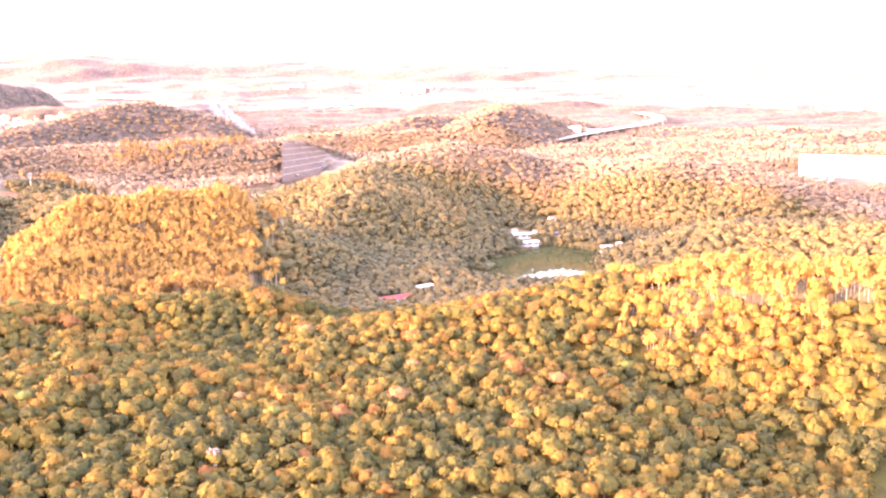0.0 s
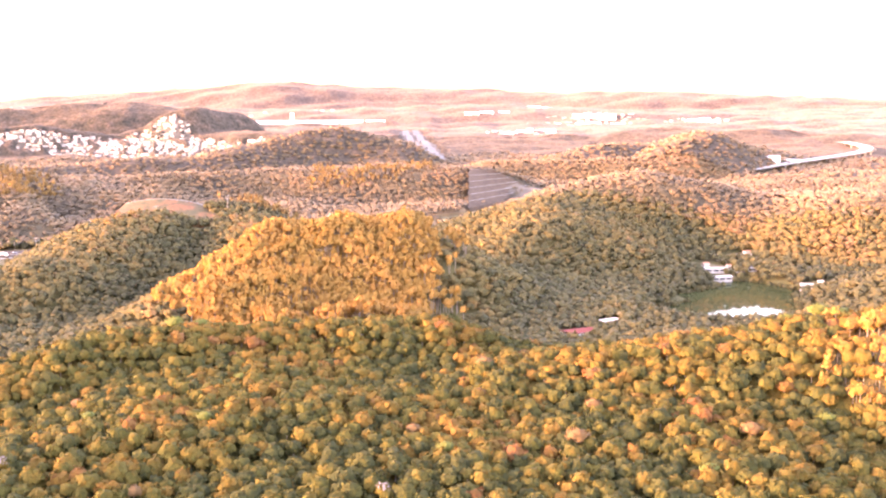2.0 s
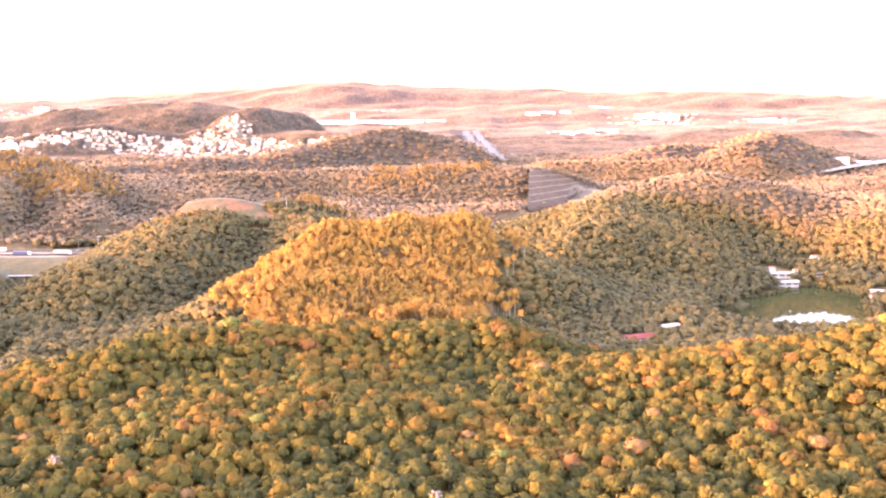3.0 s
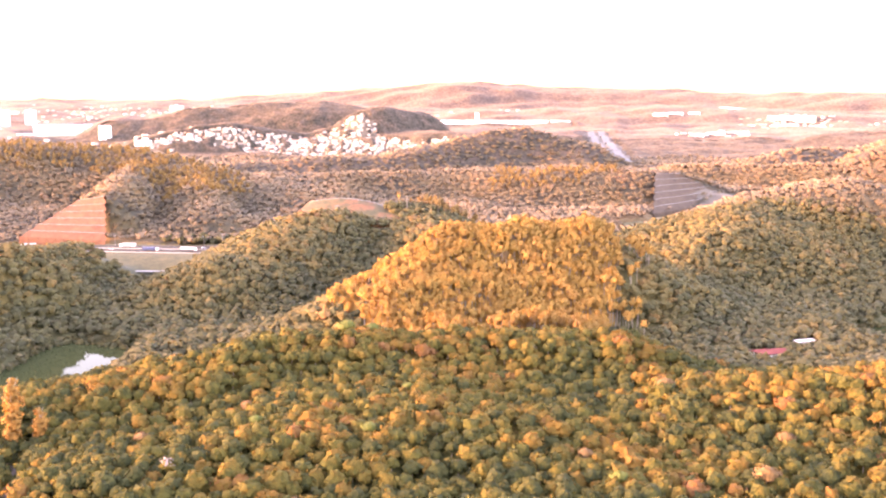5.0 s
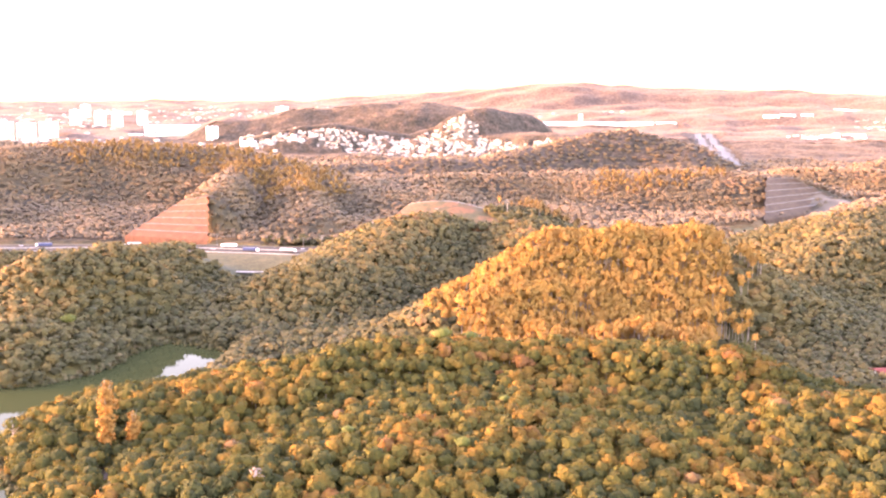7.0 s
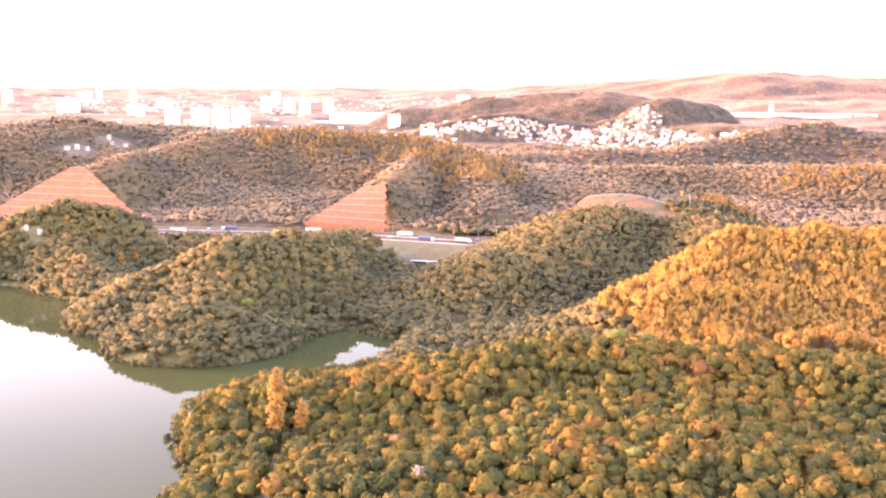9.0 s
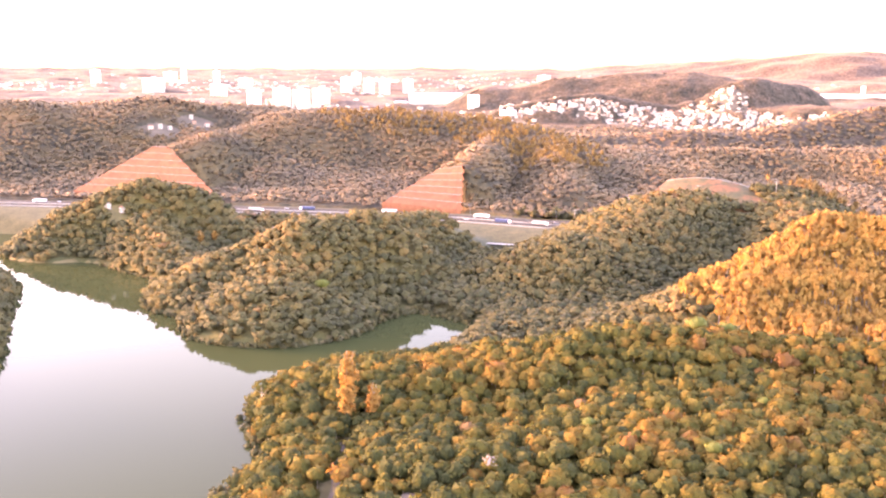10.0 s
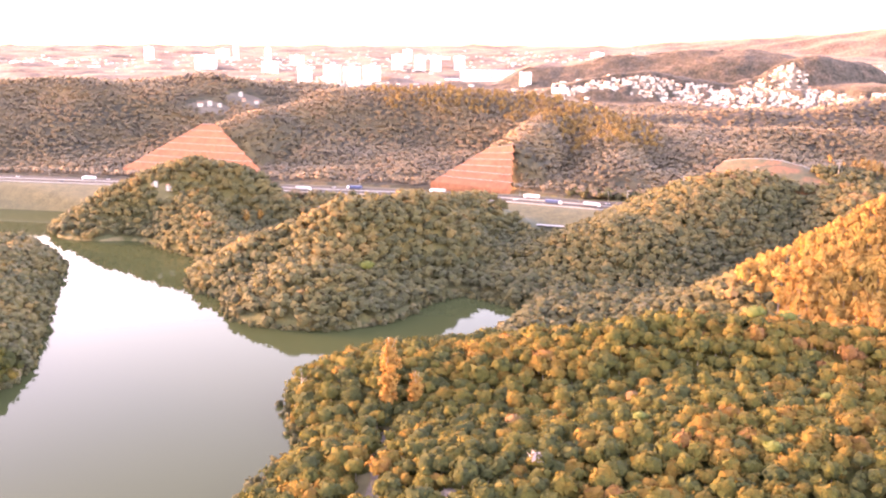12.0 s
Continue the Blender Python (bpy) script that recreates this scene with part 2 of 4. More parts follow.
# the town's hillsides and the far ranges
ridge(120, (-420, 1800, 46), (-290, 1840, 52), (-160, 1860, 56), (-20, 1930, 76), (40, 1960, 92), (150, 1990, 96), (250, 1960, 80))
ridge(110, (560, 1850, 60), (680, 1900, 74), (800, 1930, 70))
ridge(120, (-40, 3065, 94), (350, 3065, 93))
ridge(190, (-800, 2280, 56), (-500, 2330, 66), (-60, 2270, 90), (60, 2200, 88), (250, 2050, 70))
ridge(115, (-640, 2245, 82), (-534, 2262, 98), (-466, 2275, 104), (-380, 2290, 90), (-308, 2300, 84), (-264, 2305, 96), (-190, 2315, 130), (-145, 2345, 140), (-60, 2400, 126))
ridge(190, (-800, 2620, 112), (-560, 2640, 132), (-330, 2650, 152), (-240, 2640, 140), (-120, 2560, 118))
ridge(420, (150, 3450, 110), (700, 3400, 130), (1200, 3200, 110))
ridge(300, (1000, 2500, 80), (1400, 2300, 70), (1800, 1900, 50))
ridge(500, (-900, 4650, 150), (-300, 4600, 190), (79, 4464, 215), (450, 4450, 190), (879, 4376, 184), (1200, 4250, 165), (1521, 4000, 172), (2300, 3700, 140), (3200, 3000, 110))

MOTORWAY = [(-1500, 800, 22), (-1200, 880, 22), (-930, 950, 22), (-610, 1012, 22), (-470, 1034, 22), (-350, 1044, 22), (-246, 1034, 22), (-150, 1075, 23), (-70, 1150, 24)]
LAKE = [(0, -300, 120), (-150, 150, 130), (-300, 400, 120), (-400, 520, 130), (-500, 640, 110), (-640, 735, 100), (-800, 800, 90), (-1050, 830, 90)]
INLET = [(-380, 545, 60), (-275, 630, 50), (-258, 700, 30), (-262, 765, 16)]
POND = [(345, 885, 36), (400, 840, 50), (425, 775, 48), (350, 740, 34)]
CLEARED = [(-152, 1008), (-45, 1014), (-72, 1060), (-136, 1060)]
FAR_ROAD = [(403, 2840, 0), (385, 2600, 0), (372, 2400, 0), (350, 2200, 0), (326, 1985, 0)]
SIDE_ROAD = [(215, 1195, 0), (250, 1215, 0), (300, 1260, 0), (345, 1330, 0), (430, 1440, 0), (440, 1500, 0)]
GRASS = [[(-375, 950), (-262, 925), (-215, 980), (-215, 1015), (-375, 1020)], [(-980, 880), (-770, 850), (-735, 945), (-980, 930)]]
CUTS = [[(-835, 1066), (-652, 1072), (-745, 1124), (-780, 1124)], [(-440, 1078), (-362, 1084), (-374, 1134), (-405, 1134)], CLEARED, [(254, 1266), (396, 1440), (320, 1420), (280, 1400)]]


def within_plan(px, py, poly):
    odd = np.zeros(np.shape(px), bool)
    for (ax, ay), (bx, by) in zip(poly, poly[1:] + poly[:1]):
        odd ^= ((ay > py) != (by > py)) & (px < (bx - ax) * (py - ay) / (by - ay + 1e-9) + ax)
    return odd


WAVES = [(random.uniform(0, 6.28), random.uniform(40, 190), random.uniform(0, 6.28)) for _ in range(14)]


def height(px, py):
    px, py = np.asarray(px, float), np.asarray(py, float)
    far = np.hypot(px, py)
    floor = 7 + 20 * np.clip((py - 950) / 250, 0, 1) + 30 * np.clip((far - 1300) / 1500, 0, 1) + 80 * np.clip((far - 2600) / 2200, 0, 1)
    for line in (LAKE, INLET, POND):
        d, w = along(px, py, line)
        floor = np.minimum(floor, -9 + 16 * np.clip((d - w) / 30, 0, 1) + 400 * (d > w + 30))
    h = floor
    for width, pts in RIDGES:
        g = np.full(px.shape, -SINK)
        for pair in zip(pts, pts[1:]):
            d, z = along(px, py, pair)
            g = np.maximum(g, (z + SINK) * np.exp(-((d / width) ** 2)) - SINK)
        u = np.clip(0.5 + (h - g) / 16, 0, 1)
        h = g + (h - g) * u + 8 * u * (1 - u)
    rough = sum(np.sin(px * math.cos(a) * 6.28 / l + py * math.sin(a) * 6.28 / l + p) * l / 190 for a, l, p in WAVES)
    h = np.where(np.abs(h) < 7, np.sign(h) * np.sqrt(np.abs(h) * 7), h)
    h = h + rough * 0.9 * np.clip((h - 2) / 14, 0, 1) + 2.0 * np.clip((far - 1500) / 1500, 0, 1) * rough * 0.35
    # the motorway's bed
    d, z = along(px, py, MOTORWAY)
    u = np.clip((d - 30) / 55, 0, 1)
    h = (z - 0.6) * (1 - u) + h * u
    for poly in CUTS:
        h = np.where(within_plan(px, py, poly), h - 5, h)
    return h


def flat_mesh(name, verts, quads, mats=(), smooth=False, tint=None, slots=None, normals=None):
    """A mesh from arrays of corners and of four-cornered faces."""
    me = bpy.data.meshes.new(name)
    me.vertices.add(len(verts))
    me.vertices.foreach_set("co", np.ascontiguousarray(verts, np.float32).ravel())
    n = len(quads)
    me.loops.add(n * 4)
    me.loops.foreach_set("vertex_index", np.ascontiguousarray(quads, np.int32).ravel())
    me.polygons.add(n)
    me.polygons.foreach_set("loop_start", np.arange(n, dtype=np.int32) * 4)
    if slots is not None:
        me.polygons.foreach_set("material_index", np.ascontiguousarray(slots, np.int32))
    me.update(calc_edges=True)
    if smooth:
        me.polygons.foreach_set("use_smooth", np.ones(n, bool))
    if normals is not None:
        me.polygons.foreach_set("use_smooth", np.ones(n, bool))
        me.normals_split_custom_set_from_vertices(np.ascontiguousarray(normals, np.float32))
    for m in mats:
        me.materials.append(m)
    if tint is not None:
        at = me.attributes.new("tint", "FLOAT", "POINT")
        at.data.foreach_set("value", np.ascontiguousarray(tint, np.float32))
    return me


def build_ground():
    turn = np.radians(np.concatenate([np.arange(-56, 58, 0.4), np.arange(60, 304, 5.0)]))
    far = np.concatenate([np.arange(0, 300, 30), np.arange(300, 1300, 6.0), 1300 * 1.016 ** np.arange(0, 84)]) + 0.05
    r, a = np.meshgrid(far, turn, indexing="ij")
    x, y = -r * np.sin(a), r * np.cos(a)
    v = np.stack([x, y, height(x, y)], -1).reshape(-1, 3)
    nr, na = r.shape
    i, j = np.meshgrid(np.arange(nr - 1), np.arange(na), indexing="ij")
    k = (j + 1) % na
    q = np.stack([i * na + j, (i + 1) * na + j, (i + 1) * na + k, i * na + k], -1).reshape(-1, 4)[:, ::-1]
    mid = v[q].mean(1)
    road = along(mid[:, 0], mid[:, 1], MOTORWAY)[0]
    slot = np.where(np.hypot(mid[:, 0], mid[:, 1]) > 1350, 1, 0)
    slot = np.where((road < 62) & (mid[:, 2] > 3), 2, slot)
    for poly in GRASS:
        slot = np.where(within_plan(mid[:, 0], mid[:, 1], poly), 2, slot)
    ob = new("ground", flat_mesh("ground", v, q, [soil_floor, far_floor, grass_mat], smooth=True, slots=slot))
    return tagged(ob, "rolling hills of dark forest floor and dry soil", "ground", kind="structure")


ground = build_ground()


def plane_at(name, x0, x1, y0, y1, z, mat):
    v = [(x0, y0, z), (x1, y0, z), (x1, y1, z), (x0, y1, z)]
    return new(name, flat_mesh(name, np.array(v), np.array([[0, 1, 2, 3]]), [mat]))


lake = plane_at("water", -1400, -20, -400, 985, 0.0, water_mat)
tagged(lake, "calm green reservoir water reflecting the pale sky", "water", kind="structure")
pond = plane_at("water", 230, 540, 660, 960, 0.0, water_mat)
tagged(pond, "small dark green lake below a wooded hill", "water", kind="structure")


# ---- plants ----
rng = np.random.default_rng(7)


def dome_template(seg, rings, leaves, lumps, seed=0, spread=(1, 1, 0.9), size=0.17, calm=0.15, lobe=(0.32, 0.52), core=1.0):
    """A closed, lumpy crown with loose leaf clumps standing out of its skin."""
    g = np.random.default_rng(seed)
    cs, rs = [np.array([0, 0, 0.12])], [0.64]
    for i in range(lumps):
        a, e = 6.28 * (i + g.uniform(0, 0.8)) / lumps, g.uniform(-0.25, 0.8)
        cs.append(np.array([math.cos(a) * 0.54, math.sin(a) * 0.54, 0.05 + 0.5 * e]))
        rs.append(g.uniform(*lobe))
    cs, rs = np.array(cs), np.array(rs)

    def skin(way):
        along_c = way @ cs.T
        inner = rs ** 2 - (cs ** 2).sum(1) + along_c ** 2
        return np.where(inner > 0, along_c + np.sqrt(np.maximum(inner, 0)), 0.3).max(-1)

    turn = np.linspace(0, 2 * math.pi, seg + 1)[:-1] + g.uniform(0, 1)
    rise = np.radians(np.linspace(-38, 90, rings + 1))
    ways = np.stack([np.cos(rise)[:, None] * np.cos(turn), np.cos(rise)[:, None] * np.sin(turn), np.sin(rise)[:, None] + 0 * turn], -1)
    rough = 1 + g.uniform(-0.09, 0.09, ways.shape[:2])
    rough[-1] = 1
    pts = ways * (skin(ways) * rough * core)[..., None]
    i, j = np.meshgrid(np.arange(rings), np.arange(seg), indexing="ij")
    k = (j + 1) % seg
    quad = np.stack([pts[i, j], pts[i, k], pts[i + 1, k], pts[i + 1, j]], 2).reshape(-1, 4, 3)
    face = np.cross(quad[:, 2] - quad[:, 0], quad[:, 3] - quad[:, 1]).reshape(rings, seg, 3)
    at = np.zeros_like(pts)
    for di, dj in ((0, 0), (1, 0), (0, 1), (1, 1)):
        np.add.at(at, (i + di, (j + dj) % seg), face)
    at[-1] = at[-1].sum(0)
    at /= np.linalg.norm(at, axis=2, keepdims=True)
    soft = np.stack([at[i, j], at[i, k], at[i + 1, k], at[i + 1, j]], 2).reshape(-1, 4, 3)
    if leaves:
        way = g.normal(size=(leaves, 3))
        way[:, 2] = np.abs(way[:, 2]) * 1.1 - 0.35
        way /= np.linalg.norm(way, axis=1, keepdims=True)
        mid = way * (skin(way) * g.uniform(core * 0.97, 1.1, leaves))[:, None]
        nrm = way + g.normal(size=(leaves, 3)) * 0.45
        nrm /= np.linalg.norm(nrm, axis=1, keepdims=True)
        side = np.cross(nrm, g.normal(size=(leaves, 3)))
        side /= np.linalg.norm(side, axis=1, keepdims=True)
        up = np.cross(nrm, side)
        sz = size * g.uniform(0.6, 1.3, (leaves, 1))
        wd = sz * g.uniform(0.7, 1.3, (leaves, 1))
        loose = np.stack([mid - side * wd - up * sz * 0.6, mid + side * wd * 0.7 - up * sz, mid + side * wd + up * sz * 0.7, mid - side * wd * 0.6 + up * sz], 1)
        quad = np.concatenate([quad, loose])
        soft = np.concatenate([soft, np.repeat((way + 0.9 * nrm)[:, None], 4, 1)])
    soft = soft + np.array([0, 0, calm])
    soft /= np.linalg.norm(soft, axis=2, keepdims=True)
    return np.stack([quad * np.array(spread), soft])


def slope_way(p, reach=22.0):
    """The way the hillside faces round each place."""
    dx = (height(p[:, 0] + reach, p[:, 1]) - height(p[:, 0] - reach, p[:, 1])) / (2 * reach)
    dy = (height(p[:, 0], p[:, 1] + reach) - height(p[:, 0], p[:, 1] - reach)) / (2 * reach)
    n = np.stack([-dx, -dy, 1 + 0 * dx], 1)
    return n / np.linalg.norm(n, axis=1, keepdims=True)


def scatter(quads_of, places, radius, tall, tint, name, mats, label, category, trunk=None, hug=0.0):
    """One mesh of many plants: a template each, turned and sized."""
    vs, ns, ts, sl = [], [], [], []
    kind = rng.integers(0, len(quads_of), len(places))
    turn = rng.uniform(0, 6.28, len(places))
    for k, t in enumerate(quads_of):
        pick = np.where(kind == k)[0]
        if not len(pick):
            continue
        c, s = np.cos(turn[pick])[:, None, None], np.sin(turn[pick])[:, None, None]
        x, y, z = t[0][None, :, :, 0], t[0][None, :, :, 1], t[0][None, :, :, 2]
        nx, ny, nz = t[1][None, :, :, 0], t[1][None, :, :, 1], t[1][None, :, :, 2]
        r, h = radius[pick][:, None, None], tall[pick][:, None, None]
        p = places[pick]
        v = np.stack([(x * c - y * s) * r + p[:, 0, None, None], (x * s + y * c) * r + p[:, 1, None, None], z * h + p[:, 2, None, None]], -1)
        vs.append(v.reshape(-1, 3))
        n = np.stack([nx * c - ny * s, nx * s + ny * c, nz + 0 * c], -1)
        if hug:
            n = n * (1 - hug) + slope_way(p)[:, None, None, :] * hug
            n /= np.linalg.norm(n, axis=3, keepdims=True)
        ns.append(n.reshape(-1, 3))
        ts.append(np.repeat((tint[pick][:, None] + rng.normal(0, 0.07, (len(pick), t.shape[1]))).ravel(), 4))
        sl.append(np.zeros(len(pick) * t.shape[1], int))
    if trunk is not None:
        radius_t, low, high = trunk
        for side in ((1, 0), (0.0, 1.0)):
            d = np.array([*side, 0.0]) * radius_t
            a, b = places + [0, 0, low], places + np.stack([0 * tall, 0 * tall, tall * high], 1)
            v = np.stack([a - d, a + d, b + d * 0.5, b - d * 0.5], 1)
            vs.append(v.reshape(-1, 3))
            ns.append(np.repeat(np.array([[side[1], -side[0], 0.0]]), len(places) * 4, 0))
            ts.append(np.repeat(tint, 4))
            sl.append(np.ones(len(places), int))
    v = np.concatenate(vs)
    q = np.arange(len(v)).reshape(-1, 4)
    ob = new(name, flat_mesh(name, v, q, mats, tint=np.concatenate(ts), slots=np.concatenate(sl), normals=np.concatenate(ns)))
    return tagged(ob, label, category, kind="stuff")


def spots(step, r0, r1, a0=-47, a1=49, jitter=0.42):
    """Uneven rows of places over a sector of the land."""
    g = np.arange(-r1, r1, step)
    x, y = np.meshgrid(g, g[g > 0])
    x, y = x.ravel(), y.ravel()
    r, a = np.hypot(x, y), np.degrees(np.arctan2(-x, y))
    ok = (r > r0 - step) & (r < r1 + step) & (a > a0) & (a < a1)
    x, y = x[ok] + rng.uniform(-jitter, jitter, ok.sum()) * step, y[ok] + rng.uniform(-jitter, jitter, ok.sum()) * step
    r = np.hypot(x, y)
    ok = (r > r0) & (r < r1)
    return np.stack([x[ok], y[ok], height(x[ok], y[ok])], 1)


def inside(p, poly):
    return within_plan(p[:, 0], p[:, 1], poly)


GROVE = [(-72, 702), (-54, 660), (-20, 640), (40, 648), (78, 638), (100, 665), (112, 690), (125, 735), (128, 770), (142, 800), (126, 850), (70, 872), (10, 868), (-25, 820), (-60, 770)]
FAVELA = [(-642, 2205), (-534, 2245), (-466, 2262), (-380, 2272), (-308, 2280), (-264, 2288), (-205, 2312), (-165, 2315), (-150, 2262), (-105, 2215), (-55, 2180), (5, 2172), (5, 2135), (-70, 2105), (-165, 2115), (-270, 2150), (-380, 2185), (-510, 2205), (-630, 2185)]
SITES = [(468, 938, 13), (421, 885, 13), (478, 819, 13), (-139, 387, 5), (1010, 1110, 75), (212, 662, 13), (243, 690, 11), (-625, 852, 7), (-908, 1333, 28), (-895, 1406, 30), (425, 915, 20), (486, 812, 20), (500, 770, 14), (439, 969, 8), (475, 943, 9), (445, 946, 8), (-642, 2142, 60), (-976, 2697, 110), (-1290, 2430, 130)]
CREST = [(-780, 1490), (-700, 1440), (-640, 1400), (-560, 1420), (-470, 1400), (-400, 1350), (-345, 1260), (-290, 1250), (-250, 1330), (-300, 1430), (-420, 1530), (-560, 1560), (-740, 1530)]
CLEARED_TOP = [(-150, 1062), (-60, 1062), (0, 1050), (40, 1010), (55, 1060), (-20, 1110), (-120, 1110)]
CREST_EAST = [(60, 1400), (180, 1400), (240, 1440), (230, 1500), (60, 1510)]
EAST_GROVE = [(262, 425), (300, 470), (345, 470), (410, 400), (440, 320), (380, 300), (330, 380)]
BARE = CUTS + GRASS + [[(-177, 376), (-169, 377), (-199, 468), (-207, 466)], [(160, 394), (192, 412), (190, 420), (158, 402)], [(1000, 1080), (1000, 1180), (1130, 1180), (1130, 1060)], [(-45, 3005), (360, 3005), (360, 3075), (-45, 3075)], [(236, 1230), (252, 1262), (400, 1442), (430, 1440), (320, 1280), (262, 1225)]]


def wooded(p):
    d, _ = along(p[:, 0], p[:, 1], MOTORWAY)
    ok = (p[:, 2] > -1.2) & (d > 42)
    for line, gap in ((FAR_ROAD, 36), (SIDE_ROAD, 24)):
        ok &= along(p[:, 0], p[:, 1], line)[0] > gap
    for x, y, r in SITES:
        ok &= np.hypot(p[:, 0] - x, p[:, 1] - y) > r
    for poly in BARE:
        ok &= ~inside(p, poly)
    ok &= ~(inside(p, FAVELA) & (patchy(p, 40, 44) > 0.3))
    return ok


def patchy(p, size, seed):
    """A slow, even noise over the plan, 0 to 1."""
    g = np.random.default_rng(seed)
    v = sum(np.sin((p[:, 0] * math.cos(a) + p[:, 1] * math.sin(a)) * 6.28 / (size * l) + f) for a, l, f in g.uniform((0, 0.6, 0), (6.28, 1.6, 6.28), (7, 3)))
    return 0.5 + v / 7


NEAR = [dome_template(7, 3, 46, 9, seed=s, size=0.15, lobe=(0.24, 0.42), core=0.92, calm=0.2) for s in range(9)]
MID = [dome_template(5, 2, 13, 6, seed=20 + s, size=0.21, lobe=(0.28, 0.46), core=0.9, calm=0.25) for s in range(8)]
MIDFAR = [dome_template(4, 2, 4, 4, seed=40 + s, size=0.3, core=0.9, calm=0.5) for s in range(6)]
TALL = [dome_template(5, 3, 54, 6, seed=60 + s, spread=(1, 1, 1.1), size=0.17, lobe=(0.28, 0.46), core=0.56) for s in range(7)]


def lift(p, z):
    return p + np.stack([0 * z, 0 * z, z], 1)


def broadleaf_tint(p, size, seed, odd=0.18):
    """Olive in the west, sunlit gold tinted on the eastern shoulder, with patches and odd trees."""
    east = np.clip((p[:, 0] - 20) / 260, 0, 1) * np.clip((700 - p[:, 1]) / 200, 0, 1)
    # Stronger far patches stand in for shade zones and sunlit ridge tops.
    amp = 0.4 + 0.5 * np.clip((p[:, 1] - 900) / 300, 0, 1)
    # Sunlit gold is tinted onto eastern slopes, valley shade onto low ground.
    return np.clip(rng.normal(0.4, odd, len(p)) + amp * (patchy(p, size, seed) - 0.5) + 0.05 * east + 0.35 * np.clip((p[:, 0] - 400) / 160, 0, 1) * np.clip((p[:, 1] - 780) / 150, 0, 1) - 0.3 * np.clip(1 - p[:, 2] / 30, 0, 1), 0, 1)


NEAR_EDGE = 328.0


def ragged(p, size=30.0, much=9.0, seed=31):
    """The same places, shifted by a slow noise, so that plan edges come out uneven."""
    q = p.copy()
    q[:, 0] += (patchy(p, size, seed) - 0.5) * 4 * much + rng.normal(0, 2, len(p))
    q[:, 1] += (patchy(p, size, seed + 1) - 0.5) * 4 * much + rng.normal(0, 2, len(p))
    return q


def forest_band(step, r0, r1, templates, low, high, seed, mat, label, hug):
    p = spots(step, r0, r1)
    p = p[wooded(p) & ~inside(ragged(p), GROVE) & ~inside(ragged(p), EAST_GROVE)]
    p[:, 2] = np.maximum(p[:, 2], 0.0)
    r = rng.uniform(low, high, len(p))
    up = (rng.uniform(4, 8.5, len(p)) if r0 < 600 else rng.uniform(3.6, 6.8, len(p))) * np.clip(0.6 + p[:, 2] / 14, 0.6, 1) + (2 if r0 > 1000 else 0)
    scatter(templates, lift(p, up), r, r * (rng.uniform(0.8, 1.25, len(p)) if r0 < 600 else rng.uniform(0.75, 1.15, len(p)) if r0 < 1000 else rng.uniform(0.6, 0.95, len(p))), broadleaf_tint(p, 130, seed, 0.22 if r0 < 600 else 0.17), "forest", [mat, bark_mat], label, "forest", trunk=(0.2, -9.0, 0.2) if r0 < 600 else None, hug=hug)


def domes(x, y, step, seed):
    """Crowns seen as one canopy: how high each place stands in the crown it belongs to, 0 to 1, and a number of that crown."""
    best, who = np.full(x.shape, -9.0), np.zeros(x.shape)
    ix, iy = np.floor(x / step), np.floor(y / step)
    for dx in (-1, 0, 1):
        for dy in (-1, 0, 1):
            cx, cy = ix + dx, iy + dy
            h1 = np.modf(np.abs(np.sin(cx * 127.1 + cy * 311.7 + seed) * 43758.5))[0]
            h2 = np.modf(np.abs(np.sin(cx * 269.5 + cy * 183.3 + seed) * 24634.6))[0]
            h3 = np.modf(np.abs(np.sin(cx * 419.2 + cy * 71.9 + seed) * 17233.3))[0]
            d2 = ((cx + 0.15 + 0.7 * h1) * step - x) ** 2 + ((cy + 0.15 + 0.7 * h2) * step - y) ** 2
            v = 0.6 + 0.4 * h3 - d2 / (step * step) * 1.1
            near = v > best
            best, who = np.where(near, v, best), np.where(near, h1, who)
    return np.clip(best, -0.2, 1), who


